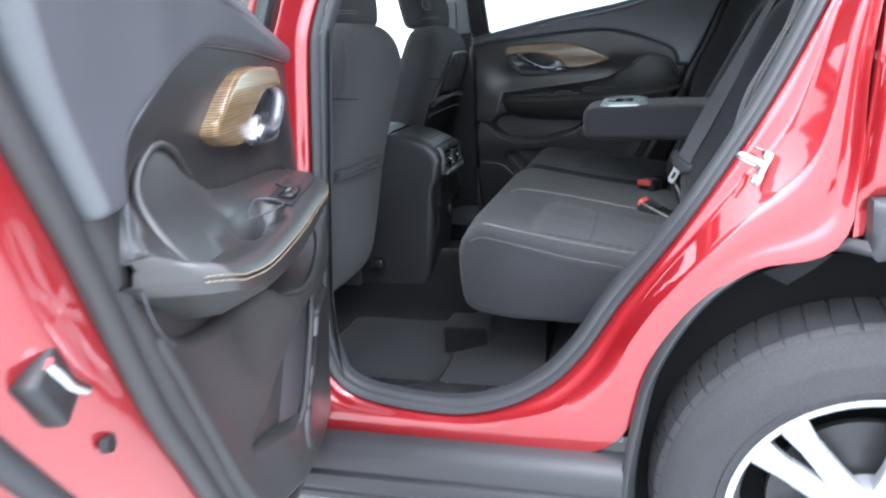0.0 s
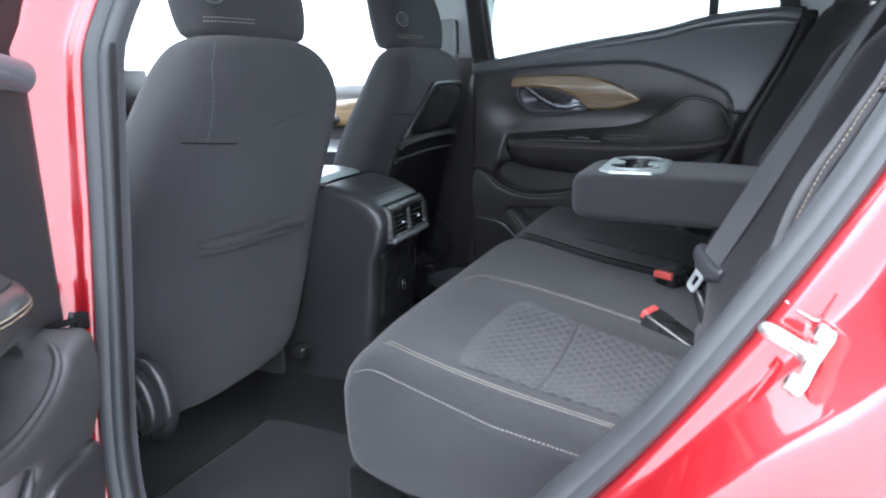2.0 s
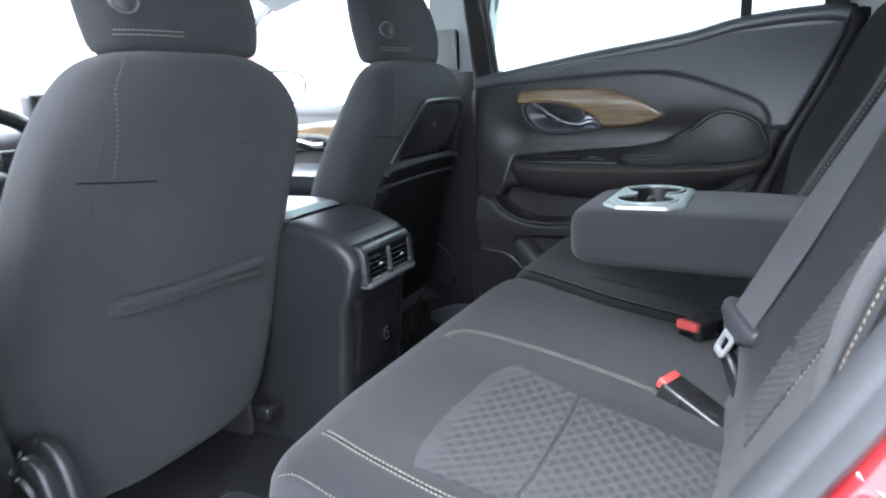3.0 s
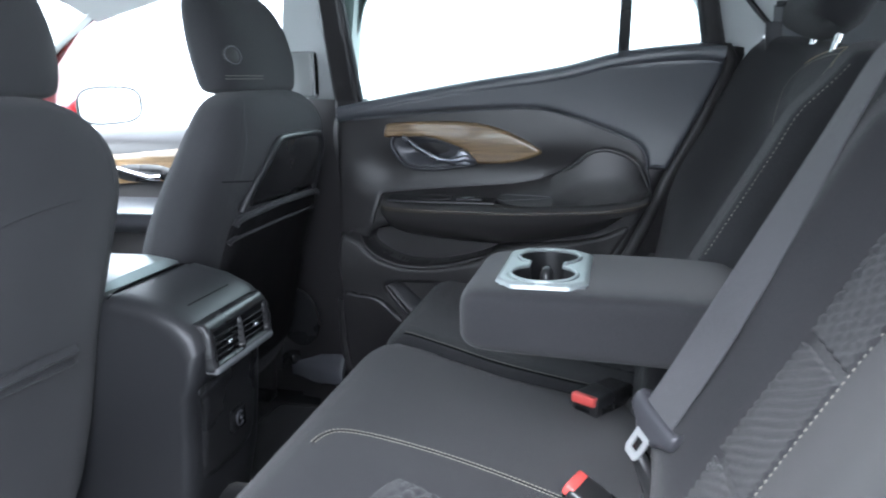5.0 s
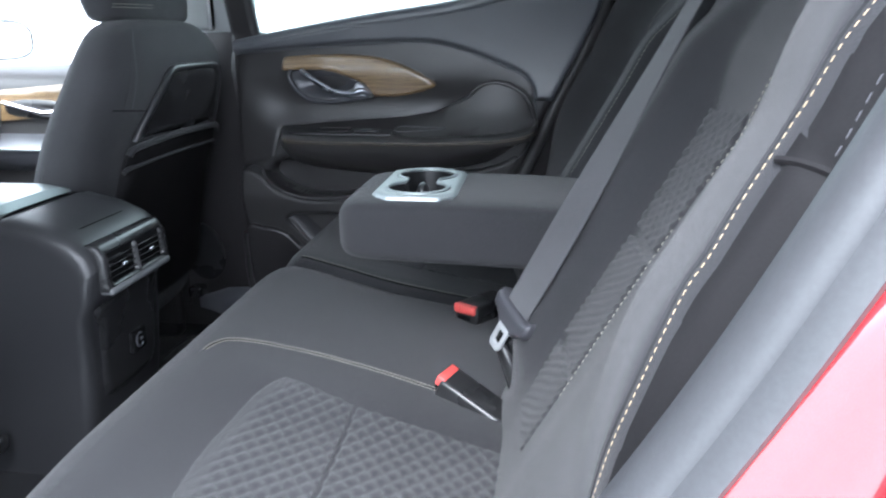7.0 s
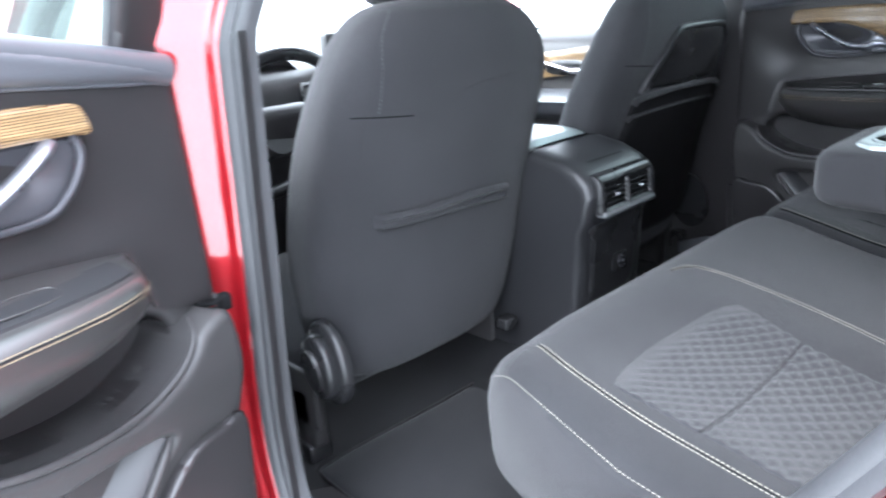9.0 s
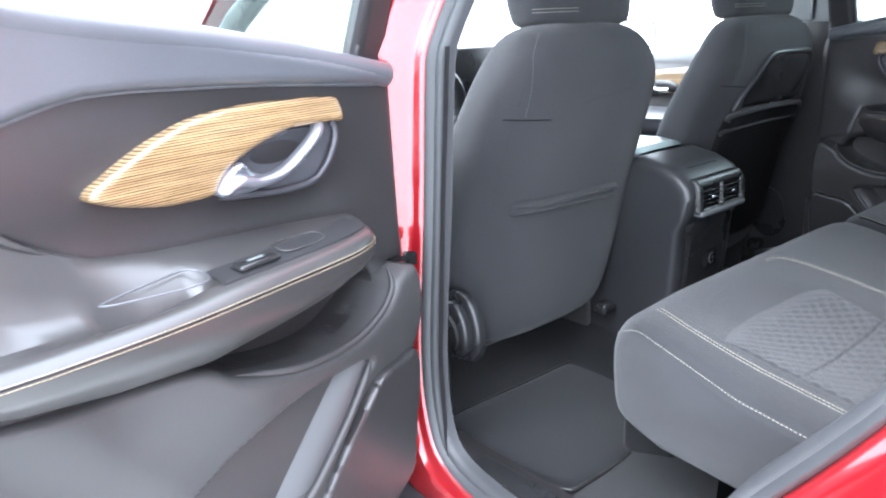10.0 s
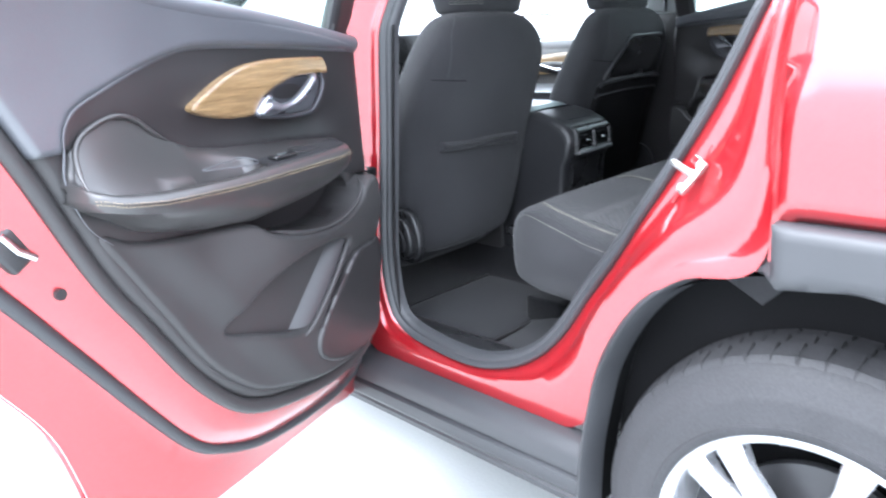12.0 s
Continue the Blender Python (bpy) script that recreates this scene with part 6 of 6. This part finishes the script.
# ---------------------------------------------------------------- belts and buckles
belt = thing("seat_belt", (0.45, -0.17, 0.87), "grey seat belt with a steel tongue lying on the backrest", "seat belt")
path = curve([(0.460, -0.189, 0.903), (0.503, -0.196, 0.990), (0.56, -0.180, 1.10), (0.625, -0.146, 1.222), (0.672, -0.116, 1.305), (0.696, -0.106, 1.335), (0.735, -0.102, 1.352), (0.775, -0.100, 1.342), (0.82, -0.100, 1.29)], 50)
L = []
t = np.gradient(path, axis=0)
for p, d in zip(path, t):
    d = Vector(d).normalized()
    s = d.cross(Vector((-0.68, -0.58, 0.39)).lerp(Vector((-0.85, -0.16, 0.47)), soft(1.00, 1.30, p[2]))).normalized()
    n_ = s.cross(d).normalized()
    P = Vector(p)
    L.append([P + s * 0.0255 + n_ * 0.0008, P - s * 0.0255 + n_ * 0.0008, P - s * 0.0255 - n_ * 0.0008, P + s * 0.0255 - n_ * 0.0008])
part("webbing", loft(L), WEB, belt, "grey woven webbing")
for k in (0, 1):
    part("selvedge", stitches([r[k] * 0.95 + r[1 - k] * 0.05 for r in L], (-0.8, -0.4, 0.45), 0.003, 0.0016, 0.0005), BOWL, belt, "pale woven edge of the webbing")
d0 = Vector(path[0]) - Vector(path[4])
d0.normalize()
s0 = d0.cross(Vector((-0.68, -0.58, 0.39))).normalized()
f0 = s0.cross(d0).normalized()
mt = Matrix((s0, d0, f0)).transposed().to_4x4()
mt.translation = Vector(path[0])
grip = curve([(-0.030, -0.010), (-0.038, -0.016), (-0.043, -0.006), (-0.040, 0.010), (-0.026, 0.018), (-0.015, 0.026), (0.015, 0.026), (0.026, 0.018), (0.040, 0.010), (0.043, -0.006), (0.038, -0.016), (0.030, -0.010)], 80, True)
part("tongue_grip", panel(even(grip, 80, True), lambda a, b, h: mt @ Vector((a, b, h)), lambda a, b: 0.009 - 0.003 * soft(0.0, 0.02, b), 0.003, 0.005, 0.014), BOWL, belt, "dark grey winged tongue grip")
plate = [(-0.015, 0.018), (-0.013, 0.026), (-0.013, 0.050), (-0.009, 0.057), (0.009, 0.057), (0.013, 0.050), (0.013, 0.026), (0.015, 0.018)]
slot = [(-0.006, 0.029), (-0.006, 0.047), (0.006, 0.047), (0.006, 0.029)]
part("tongue", panel(even(plate, 60, True), lambda a, b, h: mt @ Vector((a, b, h)), lambda a, b: 0.006, 0.002, 0.001, 0.003, holes=(even(slot, 40, True),)), TONGUE, belt, "steel belt tongue")
part("lower_strap", tube([mt @ Vector((0.004, 0.020, -0.012)), mt @ Vector((0.012, 0.060, -0.02)), (0.470, -0.185, 0.80), (0.478, -0.18, 0.76)], [0.012, 0.010, 0.017, 0.013], 8, flat=0.6), GLOSS, belt, "black folded belt end under the tongue")


def buckle(x, y, z, turn, pitch, label):
    b = thing("belt_buckle", (x + 0.05, y, z - 0.06), label, "belt buckle", "rear belt buckles")
    m = Matrix.Translation((x, y, z + 0.001)) @ pose(0, 0, 0, 0, pitch, turn)
    part("housing", box((-0.006, -0.025, -0.028), (0.105, 0.025, 0.006), 0.007, 3, m=m), GLOSS, b, "black buckle housing")
    part("release", box((-0.0125, -0.0215, -0.009), (0.002, 0.0215, 0.0068), 0.003, 2, m=m), BUTTON, b, "red release button")
    part("stalk", tube([m @ Vector((0.10, 0, -0.012)), (x + 0.12, y, z - 0.085)], 0.012, 8), TRIM, b)
    part("slot", box((-0.0105, -0.013, -0.020), (-0.008, 0.013, -0.013), 0.001, 1, m=m), LINER, b)


buckle(0.373, 0.078, 0.802, 58, 4, "black belt buckle with a red button on the bench")
buckle(0.374, -0.178, 0.799, -22, 24, "black belt buckle with a red button beside the insert")

# ---------------------------------------------------------------- footwell
mat = thing("floor_mat", (-0.35, -0.40, 0.456), "dark grey carpet floor mat in the footwell", "floor mat", "floor mats")
rim = even(curve([(-0.450, -0.585), (-0.446, -0.36), (-0.440, -0.165), (-0.40, -0.140), (-0.16, -0.145), (-0.105, -0.19), (-0.095, -0.36), (-0.090, -0.56), (-0.13, -0.625), (-0.41, -0.630)], 160, True), 140, True)
part("sheet", panel(rim, lambda a, b, h: (a, b, h), lambda a, b: 0.4655 + 0.0015 * math.sin(23 * a + 11 * b) * math.sin(17 * b), 0.015, 0.003, 0.009), MAT, mat)
part("binding", tube([(a, b, 0.4655) for a, b in rim], 0.0028, 6, closed=True), TRIM_IN, mat)
copy_thing(mat, Matrix.Translation((-0.35, 0.36, 0.456)))
heel = thing("heel_panel", (0.05, 0, 0.456), "grey carpeted heel panel under the rear cushion", "carpet panel")
for s in (-1, 1):
    part("ramp", loft([[(x, s * y, z) for x, z in ((x0 - 0.03, 0.456), (x0, 0.468), (x0 + 0.08, 0.484 + k), (0.16, 0.50 + 2 * k), (0.46 if y < 0.69 else 0.30, 0.56 + k if y < 0.69 else 0.535))] for y, x0, k in ((0.745, -0.045, 0.0), (0.705, -0.050, 0.002), (0.60, -0.06, 0.004), (0.50, -0.07, 0.006), (0.40, -0.10, 0.010), (0.28, -0.11, 0.016), (0.15, -0.11, 0.03))], False, False), CARPET_L, heel, "grey carpet ramp")
    part("block", box((-0.118, s * 0.375 - 0.058, 0.462), (0.0, s * 0.375 + 0.058, 0.535), 0.012, 4), CARPET, heel)
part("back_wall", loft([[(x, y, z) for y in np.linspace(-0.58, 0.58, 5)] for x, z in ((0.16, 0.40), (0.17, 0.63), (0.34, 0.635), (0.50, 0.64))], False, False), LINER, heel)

# ---------------------------------------------------------------- front of the cabin
dash = thing("dashboard", (-1.15, 0, 0.9), "dark dashboard with a silver trim band", "dashboard")
dp = [(-1.45, 1.10), (-1.25, 1.165), (-1.08, 1.165), (-1.02, 1.15), (-0.995, 1.11), (-1.00, 1.06), (-1.03, 1.03), (-1.02, 0.98), (-1.03, 0.90), (-1.06, 0.70), (-1.20, 0.55)]
part("body", loft([[(x - 0.05 * (abs(y) / 0.7) ** 2, y, z) for x, z in dp] for y in np.linspace(-0.74, 0.74, 15)], False, False), TRIM_IN, dash)
part("band", loft([[(-1.000 - 0.05 * (abs(y) / 0.7) ** 2 + d, y, 1.045 + z) for d, z in ((-0.02, 0.018), (0.004, 0.012), (0.004, -0.012), (-0.02, -0.018))] for y in np.linspace(-0.72, 0.72, 15)], False, False), SILVER, dash, "silver trim band")
for y in (-0.62, -0.14, 0.14, 0.62):
    part("air_vent", box((-1.02, y - 0.06, 1.07), (-0.985, y + 0.06, 1.12), 0.008), GLOSS, dash)
part("screen", box((-1.03, -0.11, 1.10), (-0.99, 0.11, 1.235), 0.01), GLOSS, dash, "dark centre screen")
part("cluster_hood", loft([[(-1.03 + a, -0.362 + 0.19 * math.cos(t), 1.13 + 0.085 * math.sin(t)) for t in np.linspace(0, math.pi, 14)] for a in (-0.15, -0.02, 0.0)], False, False), TRIM_IN, dash)

wheel_c = Vector((-0.90, -0.345, 1.035))
sm = Matrix.Translation(wheel_c) @ pose(0, 0, 0, 0, -65, 0)
steer = thing("steering_wheel", tuple(wheel_c), "black steering wheel with silver spokes", "steering wheel")
part("rim", tube([sm @ Vector((0.185 * math.cos(t), 0.19 * math.sin(t), 0)) for t in np.linspace(0, 2 * math.pi, 48, endpoint=False)], 0.016, 10, closed=True), GLOSS, steer)
part("airbag_cover", box((-0.07, -0.085, -0.03), (0.06, 0.085, 0.015), 0.02, 3, m=sm), TRIM_IN, steer)
for s in (-1, 1):
    sp = part("spoke", box((-0.035, s * 0.125 - 0.055, -0.010), (0.020, s * 0.125 + 0.055, 0.008), 0.006, 2, m=sm), SILVER, steer, "silver spoke with buttons")
    for k in range(3):
        part("key", box((-0.022 + 0.014 * k, s * 0.125 - 0.02, 0.007), (-0.012 + 0.014 * k, s * 0.125 + 0.02, 0.011), 0.002, 1, m=sm), GLOSS, sp)
part("column", tube([sm @ Vector((0, 0, -0.02)), (-1.05, -0.362, 0.97)], 0.05, 14), TRIM_IN, steer)

# inner faces of the front doors
for side in (-1, 1):
    fdn = thing("front_door_trim", (-0.8, side * 0.70, 0.75), "closed front door lining with a wood inlay", "car door", "front doors")

    def fa(a, b, h, side=side):
        return (a, side * (0.690 - h), b)
    part("card", panel(even([(-1.25, 0.43), (-0.35, 0.43), (-0.35, 1.00), (-0.345, 1.190), (-0.60, 1.180), (-1.26, 1.165)], 120, True), fa, lambda a, b: -0.05 * soft(1.12, 1.19, b), 0.02, 0.015, 0.14), TRIM, fdn)
    part("insert", panel(even(curve([(-1.10, 1.09), (-0.80, 1.125), (-0.55, 1.14), (-0.50, 1.10), (-0.56, 1.06), (-0.80, 1.045), (-1.08, 1.03)], 90, True), 80, True), fa, lambda a, b: 0.018, 0.010, 0.005, 0.03), WOOD, fdn, "glossy wood inlay")
    part("lever", tube([fa(a, b, 0.034) for a, b in ((-0.90, 1.085), (-0.84, 1.070), (-0.79, 1.058), (-0.755, 1.060))], [0.006, 0.006, 0.008, 0.011], 8), CHROME, fdn, "chrome door lever")
    part("bowl", panel(even(ellipse(-0.82, 1.068, 0.09, 0.024, 40, 2.5), 60, True), fa, lambda a, b: 0.022, 0.008, 0.004, 0.02), GLOSS, fdn)
    part("arm_rest", loft([[fa(a, z, h) for z, h in ((1.00, 0.0), (0.985, 0.055), (0.97, 0.065), (0.93, 0.05), (0.90, 0.0))] for a in np.linspace(-1.08, -0.50, 12)], False, False), TRIM_UP, fdn)
    part("bright_strip", tube([fa(a, 0.968, 0.066) for a in np.linspace(-1.07, -0.52, 10)], 0.005, 6), SILVER, fdn)
